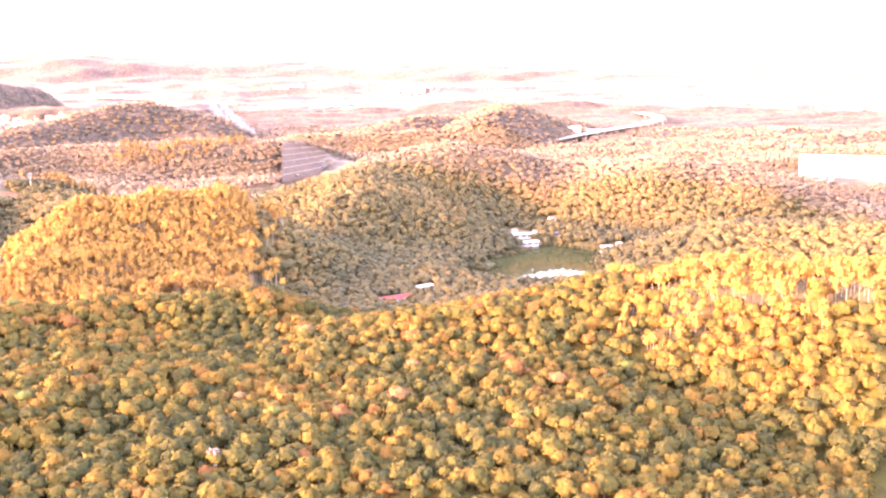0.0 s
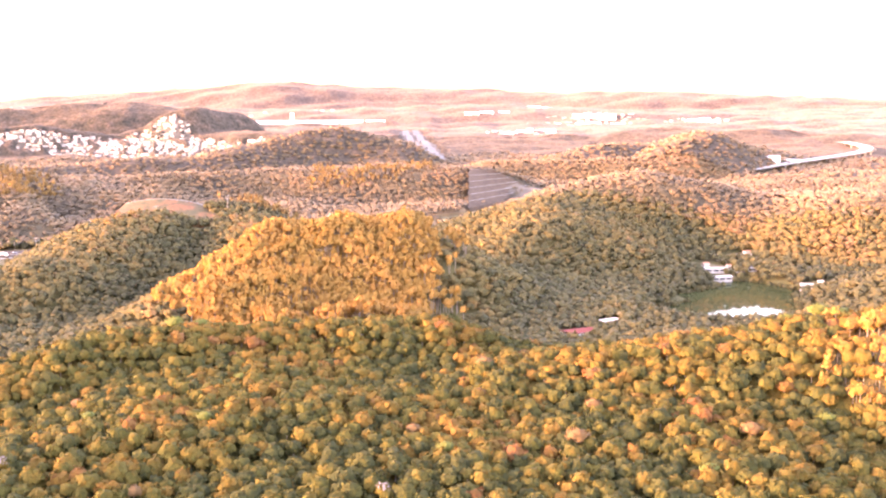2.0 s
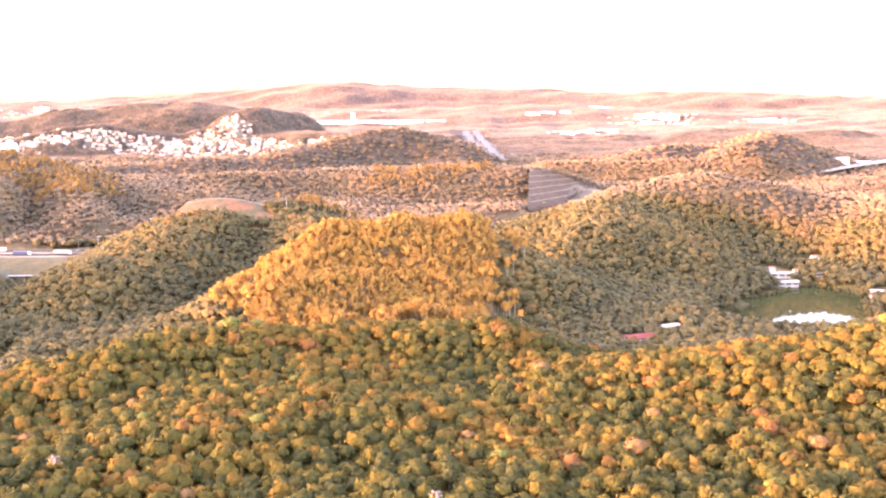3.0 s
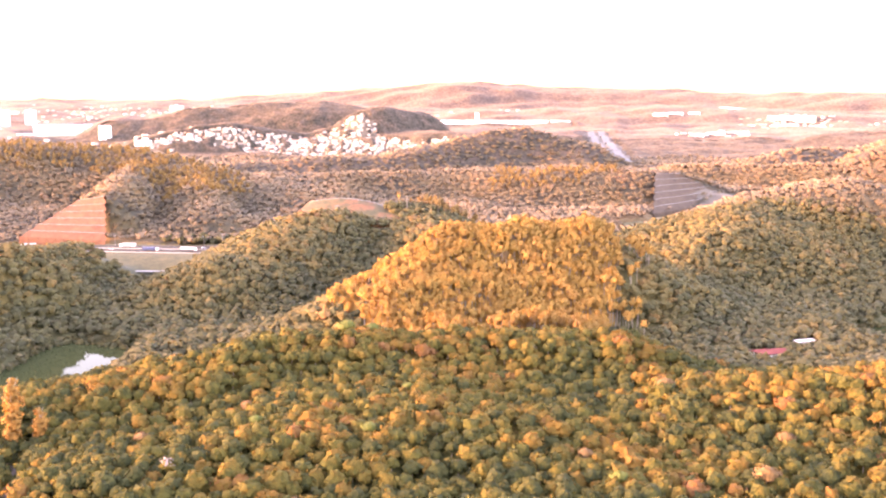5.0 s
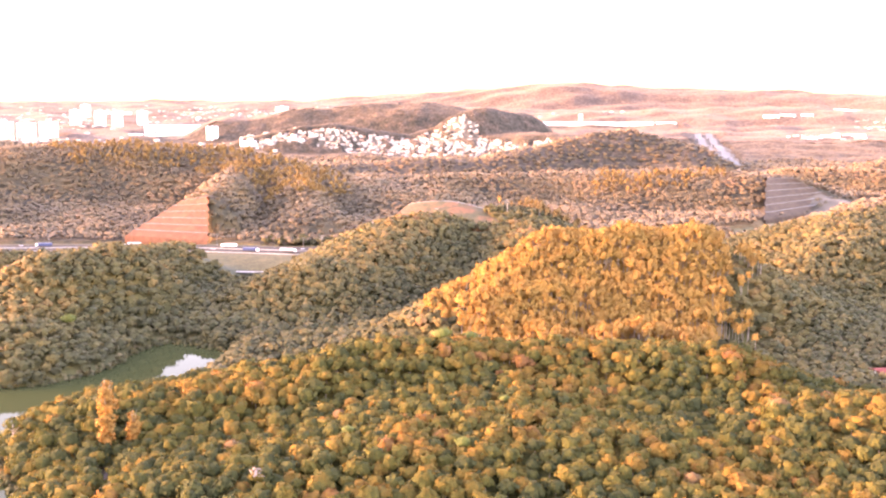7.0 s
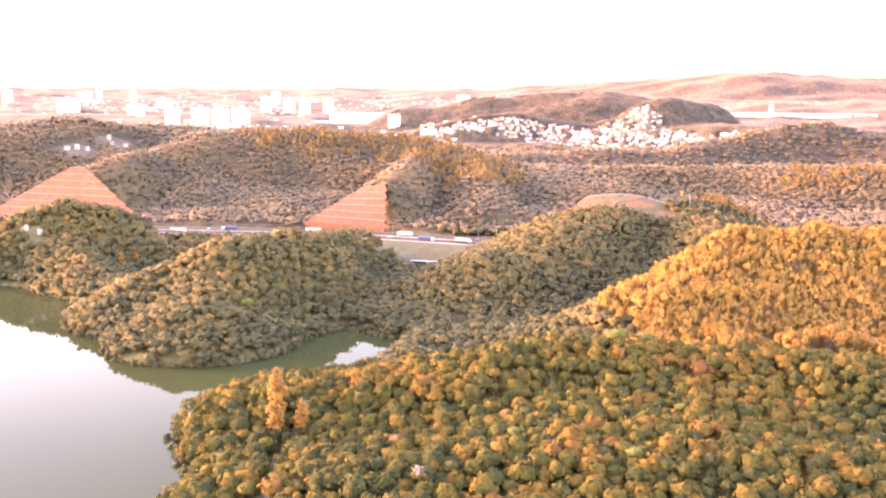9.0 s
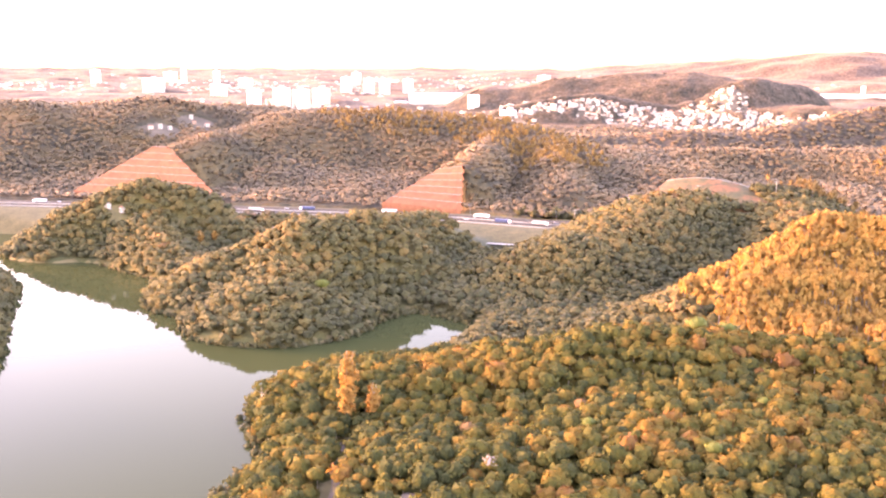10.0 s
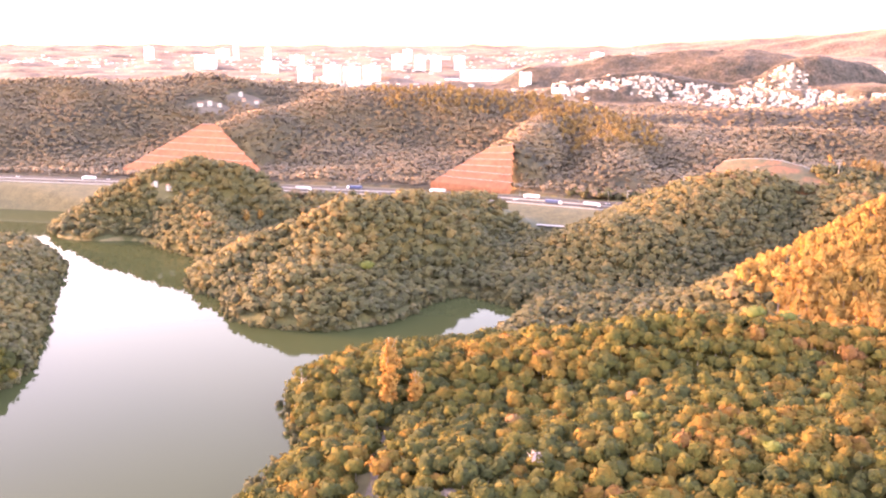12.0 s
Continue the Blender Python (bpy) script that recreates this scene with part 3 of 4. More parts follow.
def canopy_sheet(r0, r1, cell, crown, low, deep, name, mat, label, odd=0.3, a0=-52, a1=54):
    """Woods as one closed, lumpy canopy over the land."""
    turn = np.radians(np.arange(a0, a1, math.degrees(cell / ((r0 + r1) / 2))))
    far = np.arange(r0, r1, cell)
    r, a = np.meshgrid(far, turn, indexing="ij")
    x, y = -r * np.sin(a) + rng.uniform(-0.25, 0.25, r.shape) * cell, r * np.cos(a) + rng.uniform(-0.25, 0.25, r.shape) * cell
    flat = np.column_stack([x.ravel(), y.ravel(), height(x, y).ravel()])
    # large crowns over small ones, each with its own lobes
    small, who = domes(flat[:, 0], flat[:, 1], crown * 0.8, 3.0)
    large, other = domes(flat[:, 0], flat[:, 1], crown * 1.5, 11.0)
    who = np.where(large > small + 0.1, other, who)
    top = 0.75 * np.maximum(small, 1.2 * large - 0.15) + 0.15 * domes(flat[:, 0], flat[:, 1], crown * 0.36, 17.0)[0]
    up = low + deep * top + rng.uniform(-0.09, 0.09, len(flat)) * deep
    up = np.where(wooded(flat), up * np.clip(0.25 + flat[:, 2] / 9, 0.1, 1), -3.0)
    up = np.where(inside(flat, GROVE) | inside(flat, EAST_GROVE), -3.0, up)
    flat[:, 2] += up
    tint = np.clip(broadleaf_tint(flat, 150, 5, 0.01) + odd * (who - 0.5), 0, 1)
    i, j = np.meshgrid(np.arange(r.shape[0] - 1), np.arange(r.shape[1] - 1), indexing="ij")
    w = r.shape[1]
    q = np.stack([i * w + j, i * w + j + 1, (i + 1) * w + j + 1, (i + 1) * w + j], -1).reshape(-1, 4)
    tagged(new(name, flat_mesh(name, flat, q, [mat], smooth=True, tint=tint)), label, "forest", kind="stuff")


def forests():
    forest_band(6.3, NEAR_EDGE, 640, NEAR, 3.4, 6.9, 3, leaf_mat, "dense mixed forest of olive and golden crowns", 0.3)
    canopy_sheet(262, 650, 4.8, 9.0, 0.2, 4.5, "understorey", leaf_mat, "leafy understorey between the forest crowns")
    canopy_sheet(640, 1135, 5.2, 9.5, -1.2, 3.5, "understorey", hazed_canopy_mat, "leafy understorey on the hills round the lake")
    forest_band(6.7, 640, 1130, MID, 4.5, 7.3, 3, hazed_leaf_mat, "dense forest on the hills round the lake", 0.45)
    forest_band(8.4, 1110, 1745, MIDFAR, 4.0, 6.6, 3, hazed_far_leaf_mat, "haze-toned crowns of the forest behind the motorway", 0.72)
    canopy_sheet(1115, 1760, 5.2, 10.5, 0.3, 4.0, "forest", hazed_far_canopy_mat, "forest on the hills behind the motorway", 0.4)
    forest_band(12.5, 1745, 2140, MIDFAR, 5.0, 8.5, 3, hazed_far_leaf_mat, "haze-toned crowns of the forest below the hillside town", 0.75)
    p = spots(4.6, 330, 1000)
    p = p[(np.abs(p[:, 2]) < 3.2) & wooded(p - [0, 0, -3])]
    r = rng.uniform(1.8, 3.6, len(p))
    scatter(MIDFAR, lift(p * [1, 1, 0], 0.25 * r), r, r * rng.uniform(0.9, 1.3, len(p)), rng.uniform(0, 0.45, len(p)), "shore_shrubs", [hazed_leaf_mat, bark_mat], "dense green shrubs overhanging the waterline", "shrubs")
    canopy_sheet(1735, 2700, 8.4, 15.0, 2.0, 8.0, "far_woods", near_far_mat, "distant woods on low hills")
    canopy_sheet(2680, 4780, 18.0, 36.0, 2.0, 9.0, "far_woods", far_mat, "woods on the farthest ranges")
    p = spots(4.5, 600, 900, -15, 12)
    p = p[inside(ragged(p), GROVE)]
    top, who = domes(p[:, 0], p[:, 1], 17.0, 8.0)
    deep = sum(inside(p, [(35 + (x - 35) * k, 755 + (y - 755) * k) for x, y in GROVE]) for k in (0.72, 0.82, 0.9, 0.97)) / 4.0
    up = 9 + 8 * deep + rng.uniform(-3, 3.5, len(p)) + 5 * top + 7 * patchy(p, 45, 9) - 6 * np.clip((15 - p[:, 0]) / 40, 0, 1)
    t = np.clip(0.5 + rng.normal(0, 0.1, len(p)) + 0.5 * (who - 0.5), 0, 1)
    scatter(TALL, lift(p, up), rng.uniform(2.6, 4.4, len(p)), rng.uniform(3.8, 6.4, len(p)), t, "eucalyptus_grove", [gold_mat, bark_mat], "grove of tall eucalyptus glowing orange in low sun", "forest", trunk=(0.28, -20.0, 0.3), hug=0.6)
    # the grove's lower leaves, which close the gaps between its trunks
    far, turn = np.meshgrid(np.arange(610, 900, 4.2), np.radians(np.arange(-14, 10, 0.32)), indexing="ij")
    low = np.column_stack([-(far * np.sin(turn)).ravel(), (far * np.cos(turn)).ravel(), 0 * far.ravel()])
    low[:, 2] = height(low[:, 0], low[:, 1])
    top, who = domes(low[:, 0], low[:, 1], 9.0, 5.0)
    deep = sum(inside(low, [(35 + (x - 35) * k, 755 + (y - 755) * k) for x, y in GROVE]) for k in (0.72, 0.82, 0.9, 0.97)) / 4.0
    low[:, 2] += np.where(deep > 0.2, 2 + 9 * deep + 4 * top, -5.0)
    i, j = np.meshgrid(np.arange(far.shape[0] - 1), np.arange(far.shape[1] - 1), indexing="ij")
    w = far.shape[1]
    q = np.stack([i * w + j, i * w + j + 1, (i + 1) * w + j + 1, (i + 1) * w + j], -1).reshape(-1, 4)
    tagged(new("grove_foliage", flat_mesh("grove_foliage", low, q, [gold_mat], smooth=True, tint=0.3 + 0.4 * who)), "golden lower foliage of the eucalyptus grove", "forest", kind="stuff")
    # rows of tall golden trees along the crests behind the motorway
    for plan, rows in ((CREST, 8.0), (CLEARED_TOP, 6.0), (CREST_EAST, 8.0)):
        p = spots(rows, 1000, 1640, -30, 40)
        p = p[inside(ragged(p, 40, 7), plan) & wooded(p)]
        p = p[patchy(p, 38, 52) > 0.36]
        t = np.clip(rng.normal(0.25, 0.2, len(p)), 0, 1)
        scatter(TALL[:4], lift(p, rng.uniform(6, 15, len(p))), rng.uniform(2.2, 3.8, len(p)), rng.uniform(3.8, 7, len(p)), t, "tall_trees", [ridge_leaf_mat, bark_mat], "tall golden trees along a crest behind the motorway", "forest", trunk=(0.25, -10.0, 0.3), hug=0.5)
    p = spots(5.6, 380, 640, -50, -20)
    p = p[inside(ragged(p), EAST_GROVE)]
    up = rng.uniform(6, 12.5, len(p))
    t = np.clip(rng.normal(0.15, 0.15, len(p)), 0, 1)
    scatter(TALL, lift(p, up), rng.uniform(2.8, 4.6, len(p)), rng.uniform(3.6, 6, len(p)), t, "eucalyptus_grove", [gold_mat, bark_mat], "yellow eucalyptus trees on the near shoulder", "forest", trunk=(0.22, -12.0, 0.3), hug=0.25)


forests()


# ---- small builders ----
def part(name, bm, mat, parent=None, label=""):
    """Links a bmesh as one mesh object under a thing or a part."""
    me = bpy.data.meshes.new(name)
    bm.to_mesh(me)
    bm.free()
    me.materials.append(mat)
    ob = new(name, me)
    if parent:
        ob.parent = parent
    if label:
        ob["label"] = label
    return ob


def box(bm, x0, x1, y0, y1, z0, z1, bevel=0.0):
    m = Matrix.Translation(((x0 + x1) / 2, (y0 + y1) / 2, (z0 + z1) / 2)) @ Matrix.Diagonal((x1 - x0, y1 - y0, z1 - z0, 1))
    made = bmesh.ops.create_cube(bm, size=1, matrix=m)["verts"]
    if bevel:
        bmesh.ops.bevel(bm, geom=list({e for v in made for e in v.link_edges}), offset=bevel, segments=1, affect="EDGES")
    return bm


def boxed(*args, **kw):
    return box(bmesh.new(), *args, **kw)


def rod(bm, a, b, r0, r1, sides=6):
    a, b = Vector(a), Vector(b)
    turn = (b - a).to_track_quat("Z", "Y").to_matrix().to_4x4()
    m = Matrix.Translation((a + b) / 2) @ turn
    bmesh.ops.create_cone(bm, cap_ends=True, segments=sides, radius1=r0, radius2=r1, depth=(b - a).length, matrix=m)
    return bm


def gable(x0, x1, y0, y1, z0, rise, over=0.4, thick=0.25):
    """A pitched roof with eaves, its ridge along x."""
    bm = bmesh.new()
    ym = (y0 + y1) / 2
    prof = [(y0 - over, z0 - 0.1), (ym, z0 + rise), (y1 + over, z0 - 0.1), (y1 + over, z0 - 0.1 + thick), (ym, z0 + rise + thick), (y0 - over, z0 - 0.1 + thick)]
    ends = [[bm.verts.new((x, y, z)) for y, z in prof] for x in (x0 - over, x1 + over)]
    n = len(prof)
    for i in range(n):
        bm.faces.new((ends[0][i], ends[0][(i + 1) % n], ends[1][(i + 1) % n], ends[1][i]))
    for e in ends:
        bm.faces.new((e[0], e[1], e[4], e[5]))
        bm.faces.new((e[1], e[2], e[3], e[4]))
    bmesh.ops.recalc_face_normals(bm, faces=bm.faces)
    return bm


def ground_at(x, y):
    return float(height(np.array([x]), np.array([y]))[0])


# ---- single trees of the nearest wood ----
def crown_mesh(name, quads, mat, tint):
    v = quads[0].reshape(-1, 3)
    return flat_mesh(name, v, np.arange(len(v)).reshape(-1, 4), [mat], tint=np.repeat(tint + rng.normal(0, 0.07, len(v) // 4), 4), normals=quads[1].reshape(-1, 3))


def sized(template, size, up, every=1):
    """A template's crown in metres, raised to its place on the trunk."""
    return np.stack([template[0][::every] * np.array(size) + np.array(up), template[1][::every]])


def tree(crown, trunk_mesh, label, at, turn, size, name="tree", group="", parts=()):
    root = new(name)
    for n, me in (("trunk", trunk_mesh), ("crown", crown), *parts):
        new(n, me).parent = root
    root.matrix_world = pose(*at, 0, 0, turn) @ Matrix.Diagonal((*size, 1))
    return tagged(root, label, "tree", group)


def trunk_mesh(tall, thick, limbs, seed, spread=0.5):
    """A tapered trunk that leans a little, with limbs into the crown."""
    g = random.Random(seed)
    bm = bmesh.new()
    lean = Vector((g.uniform(-0.05, 0.05), g.uniform(-0.05, 0.05), 1))
    rod(bm, (0, 0, -1.5), lean * tall * 0.5, thick, thick * 0.75, 7)
    rod(bm, lean * tall * 0.49, lean * tall, thick * 0.75, thick * 0.3, 6)
    for i in range(limbs):
        a, h = g.uniform(0, 6.28), g.uniform(0.5, 0.9) * tall
        way = Vector((math.cos(a) * spread, math.sin(a) * spread, g.uniform(0.4, 0.8))) * tall * 0.35
        rod(bm, lean * h, lean * h + way, thick * 0.45, thick * 0.12, 5)
    me = bpy.data.meshes.new("trunk")
    bm.to_mesh(me)
    bm.free()
    me.materials.append(bark_mat)
    return me


def near_trees():
    p = spots(7.9, 270, NEAR_EDGE, -44, 46)
    p = p[wooded(p) & ~inside(p, EAST_GROVE)]
    p = p[np.argsort(np.hypot(p[:, 0], p[:, 1]))][-330:]
    trunks = [trunk_mesh(6.5, 0.3, 4, s) for s in range(3)]
    tones = [(0.12, "olive"), (0.3, "green olive"), (0.45, "yellow green"), (0.62, "golden green"), (0.85, "orange brown")]
    crowns = [(crown_mesh("crown", sized(NEARER[i % len(NEARER)], (5.0, 5.0, 4.8), (0, 0, 6.6)), leaf_mat, t), w) for i, (t, w) in enumerate(tones * 2)]
    pick = np.clip((broadleaf_tint(p, 120, 3) * 5).astype(int), 0, 4)
    for i, (x, y, z) in enumerate(p):
        me, word = crowns[pick[i] + 5 * (i % 2)]
        s = rng.uniform(0.62, 1.08)
        tree(me, trunks[i % 3], f"broadleaf forest tree with a rounded {word} crown", (x, y, z), rng.uniform(0, 360), (s, s, s * rng.uniform(0.9, 1.15)), group="trees of the near wood")


NEARER = [dome_template(12, 5, 240, 9, seed=80 + s, size=0.085, calm=0.3, lobe=(0.25, 0.42), core=0.9) for s in range(5)]
near_trees()


def special_trees():
    for x, y, s, rows, word in ((-207, 474, 1.1, 13, "tall"), (-196, 479, 0.95, 7, "slender"), (-529, 847, 0.8, 7, "young"), (-520, 856, 0.7, 6, "young"), (-392, 768, 0.75, 6, "young"), (-383, 776, 0.7, 5, "young")):
        g = random.Random(rows)
        top = []
        for k in range(rows):
            u = k / (rows - 1)
            wide = 1.5 * (1.5 + 2.3 * math.sin(math.pi * (0.18 + 0.78 * u))) * g.uniform(0.75, 1.1)
            top.append(sized(TALL[k % len(TALL)], (wide, wide, 3.4), (g.uniform(-1.1, 1.1), g.uniform(-1.1, 1.1), 7 + 2.1 * k)))
        tall = 8 + 2.1 * rows
        tree(crown_mesh("crown", np.concatenate(top, axis=1), orange_leaf, 0.5), trunk_mesh(tall, 0.4, 7, 11, 0.25), f"{word} eucalyptus with a narrow glowing orange crown", (x, y, ground_at(x, y)), 40, (s, s, s), name="eucalyptus_tree", group="orange eucalyptus trees")
    low = trunk_mesh(7, 0.3, 5, 13)
    for x, y, s in ((-116, 411, 1.0), (38, 360, 0.9), (48, 575, 0.8)):
        crown = sized(NEARER[0], (4.4, 4.4, 3.6), (0, 0, 7.4))
        bloom = sized(NEARER[1], (4.0, 4.0, 3.4), (0, 0, 8.9), 4)
        tree(crown_mesh("crown", crown, leaf_mat, 0.35), low, "forest tree with a cap of white blossom", (x, y, ground_at(x, y) + 2), 10, (s, s, s), group="blossoming trees", parts=(("blossom", crown_mesh("blossom", bloom, white_bloom, 0.5)),))
    pale = crown_mesh("crown", sized(NEARER[2], (4.6, 4.6, 4.6), (0, 0, 7)), pink_leaf, 0.5)
    for x, y, s in ((112, 515, 1.2), (100, 470, 0.9), (150, 440, 1.0), (-100, 500, 0.9), (-140, 455, 1.0), (60, 430, 0.9), (128, 395, 1.2), (205, 385, 1.1), (-60, 385, 0.9)):
        tree(pale, low, "forest tree with a dry pinkish tan crown", (x, y, ground_at(x, y) + 2.5), 70 * s, (s, s, s), group="dry pinkish trees")
    lime = crown_mesh("crown", sized(NEARER[3], (5, 5, 4.6), (0, 0, 7)), lime_leaf, 0.5)
    for x, y, s in ((-35, 449, 0.9), (-325, 684, 1.2), (-60, 605, 1.3), (-45, 612, 1.2), (300, 500, 1.3), (318, 505, 1.2), (288, 512, 1.0), (-90, 470, 0.8), (70, 400, 0.9), (170, 350, 1.0), (250, 400, 1.0), (-20, 520, 0.8)):
        tree(lime, low, "forest tree with a bright lime green crown", (x, y, ground_at(x, y) + 2.5), 50 * s, (s, s, s), group="bright green trees")
    airy = crown_mesh("crown", sized(NEARER[4], (4.6, 4.6, 4), (0, 0, 11), 2), leaf_mat, 0.2)
    tree(airy, trunk_mesh(11, 0.3, 7, 17, 0.7), "open grey-green tree leaning over the shore", (-262, 488, ground_at(-262, 488) + 0.5), 0, (1.2, 1.2, 1.25), name="tree")


special_trees()


# ---- motorway ----
def ribbon(name, line, left, right, z, mat, step=12.0):
    """A strip along a polyline, between two offsets to its left."""
    pts = []
    for (ax, ay, az), (bx, by, bz) in zip(line, line[1:]):
        n = max(1, int(math.hypot(bx - ax, by - ay) / step))
        pts += [(ax + (bx - ax) * i / n, ay + (by - ay) * i / n, az + (bz - az) * i / n) for i in range(n)]
    pts = np.array(pts + [line[-1]], float)
    k = np.ones(9) / 9
    soft = pts.copy()
    if len(pts) > 20:
        soft[4:-4] = np.stack([np.convolve(pts[:, i], k, "valid") for i in range(3)], 1)
    d = np.gradient(soft[:, :2], axis=0)
    d /= np.linalg.norm(d, axis=1, keepdims=True)
    nrm = np.stack([-d[:, 1], d[:, 0]], 1)
    a = np.column_stack([soft[:, :2] + nrm * left, soft[:, 2] + z])
    b = np.column_stack([soft[:, :2] + nrm * right, soft[:, 2] + z])
    v = np.stack([a, b], 1).reshape(-1, 3)
    i = np.arange(len(soft) - 1) * 2
    q = np.stack([i, i + 1, i + 3, i + 2], 1)
    return new(name, flat_mesh(name, v, q, [mat]))


tagged(ribbon("road", MOTORWAY, 22, 3, 0.2, asphalt), "grey motorway carriageway along the hillside", "road", kind="structure")
tagged(ribbon("road", MOTORWAY, -3, -22, 0.2, asphalt), "grey motorway carriageway on the lake side", "road", kind="structure")


def along_road(line, at, off):
    """Place and heading, at metres along a polyline and off metres to its left."""
    for (ax, ay, az), (bx, by, bz) in zip(line, line[1:]):
        n = math.hypot(bx - ax, by - ay)
        if at <= n:
            u, dx, dy = at / n, (bx - ax) / n, (by - ay) / n
            return (ax + u * (bx - ax) - dy * off, ay + u * (by - ay) + dx * off, az + u * (bz - az)), math.degrees(math.atan2(dy, dx))
        at -= n
    return (bx, by, bz), 0


def barrier(line, off, label):
    root = new("crash_barrier")
    for k, (at0, at1) in enumerate(((540, 860), (860, 1180), (1180, 1500))):
        bm = bmesh.new()
        for i in range(16):
            a, _ = along_road(line, at0 + (at1 - at0) * i / 16, off)
            b, _ = along_road(line, at0 + (at1 - at0) * (i + 1) / 16, off)
            a, b = Vector(a) + Vector((0, 0, 0.6)), Vector(b) + Vector((0, 0, 0.6))
            side = Vector((a.y - b.y, b.x - a.x, 0)).normalized() * 0.3
            low = Vector((0, 0, 0.6))
            v = [bm.verts.new(c) for c in (a - side - low, a + side - low, a + side * 0.5 + low * 0.6, a - side * 0.5 + low * 0.6, b - side - low, b + side - low, b + side * 0.5 + low * 0.6, b - side * 0.5 + low * 0.6)]
            for f in ((0, 1, 5, 4), (1, 2, 6, 5), (2, 3, 7, 6), (3, 0, 4, 7), (0, 3, 2, 1), (4, 5, 6, 7)):
                bm.faces.new([v[j] for j in f])
        part("barrier_section", bm, concrete, root)
    return tagged(root, label, "barrier", kind="structure")


barrier(MOTORWAY, 0.0, "pale concrete median barrier between the carriageways")
barrier(MOTORWAY, -23.5, "pale concrete edge barrier above the embankment")


def wheel_parts(root, xs, y, r):
    for x in xs:
        for s in (-1, 1):
            part("wheel", rod(bmesh.new(), (x, s * y - 0.15, r), (x, s * y + 0.15, r), r, r, 12), black_paint, root)


def make_car(paint, word):
    root = new("car")
    body = boxed(-2.1, 2.1, -0.85, 0.85, 0.35, 0.95, bevel=0.15)
    part("body", body, paint, root)
    part("cabin", boxed(-1.3, 0.9, -0.75, 0.75, 0.9, 1.45, bevel=0.2), dark_glass, root, "dark glazed cabin")
    wheel_parts(root, (-1.3, 1.3), 0.8, 0.33)
    return tagged(root, f"{word} car driving on the motorway", "car", "motorway cars")


def make_truck(paint, word):
    root = new("truck")
    part("cab", boxed(6.2, 8.6, -1.25, 1.25, 0.6, 3.3, bevel=0.2), white_paint, root, "white driver's cab")
    part("windscreen", boxed(8.55, 8.66, -1.1, 1.1, 1.9, 2.9), dark_glass, root)
    part("trailer", boxed(-8.0, 5.8, -1.3, 1.3, 1.2, 4.0, bevel=0.08), paint, root, f"{word} trailer box")
    part("chassis", boxed(-8.0, 8.2, -0.5, 0.5, 0.7, 1.18), black_paint, root)
    wheel_parts(root, (-6.5, -5.2, -3.9, 5.0, 7.3), 1.1, 0.5)
    return tagged(root, f"articulated lorry with a {word} trailer", "truck", "motorway lorries")


def traffic():
    cars = [make_car(white_paint, "white"), make_car(black_paint, "dark"), make_car(grey_roof, "silver grey")]
    trucks = [make_truck(truck_white, "white"), make_truck(blue_paint, "blue"), make_truck(grey_roof, "grey")]
    g = random.Random(5)
    spots_t = [(1270, -8), (1232, -12), (1200, 10), (960, -12), (1010, 9), (700, 8), (1100, 12)]
    spots_c = [(1250, 7), (1285, 12), (1305, 7), (1222, -18), (1190, -8), (1340, -13), (1000, -8), (985, 14), (950, 8), (915, -9), (1040, -13), (890, 10), (680, -14), (720, 14), (610, 9), (1130, -8), (1150, 10)]
    for i, (at, off) in enumerate(spots_t + spots_c):
        kind = trucks if i < len(spots_t) else cars
        ob = kind[i % 3]
        (x, y, z), turn = along_road(MOTORWAY, at, off)
        m = pose(x, y, z + 0.2, 0, 0, turn + (180 if off > 0 else 0))
        if i in (0, 1, 2) or i in (len(spots_t), len(spots_t) + 1, len(spots_t) + 2):
            kind[i % 3].matrix_world = m
        else:
            copy_thing(ob, m)


traffic()


def lamp_post():
    root = new("street_lamp")
    part("pole", rod(bmesh.new(), (0, 0, -0.5), (0, 0, 11), 0.16, 0.1, 8), concrete, root)
    part("arm", rod(bmesh.new(), (0, 0, 10.9), (2.4, 0, 11.3), 0.08, 0.06, 6), concrete, root)
    part("lamp_head", boxed(2.2, 3.2, -0.2, 0.2, 11.2, 11.42, bevel=0.05), grey_roof, root)
    return tagged(root, "tall grey street lamp beside the motorway", "lamp", "motorway lamps")


post = lamp_post()
for i, at in enumerate((1010, 1180, 1275, 1370, 640, 760)):
    (x, y, z), turn = along_road(MOTORWAY, at, 25)
    m = pose(x, y, z - 0.6, 0, 0, turn - 90)
    if i:
        copy_thing(post, m)
    else:
        post.matrix_world = m


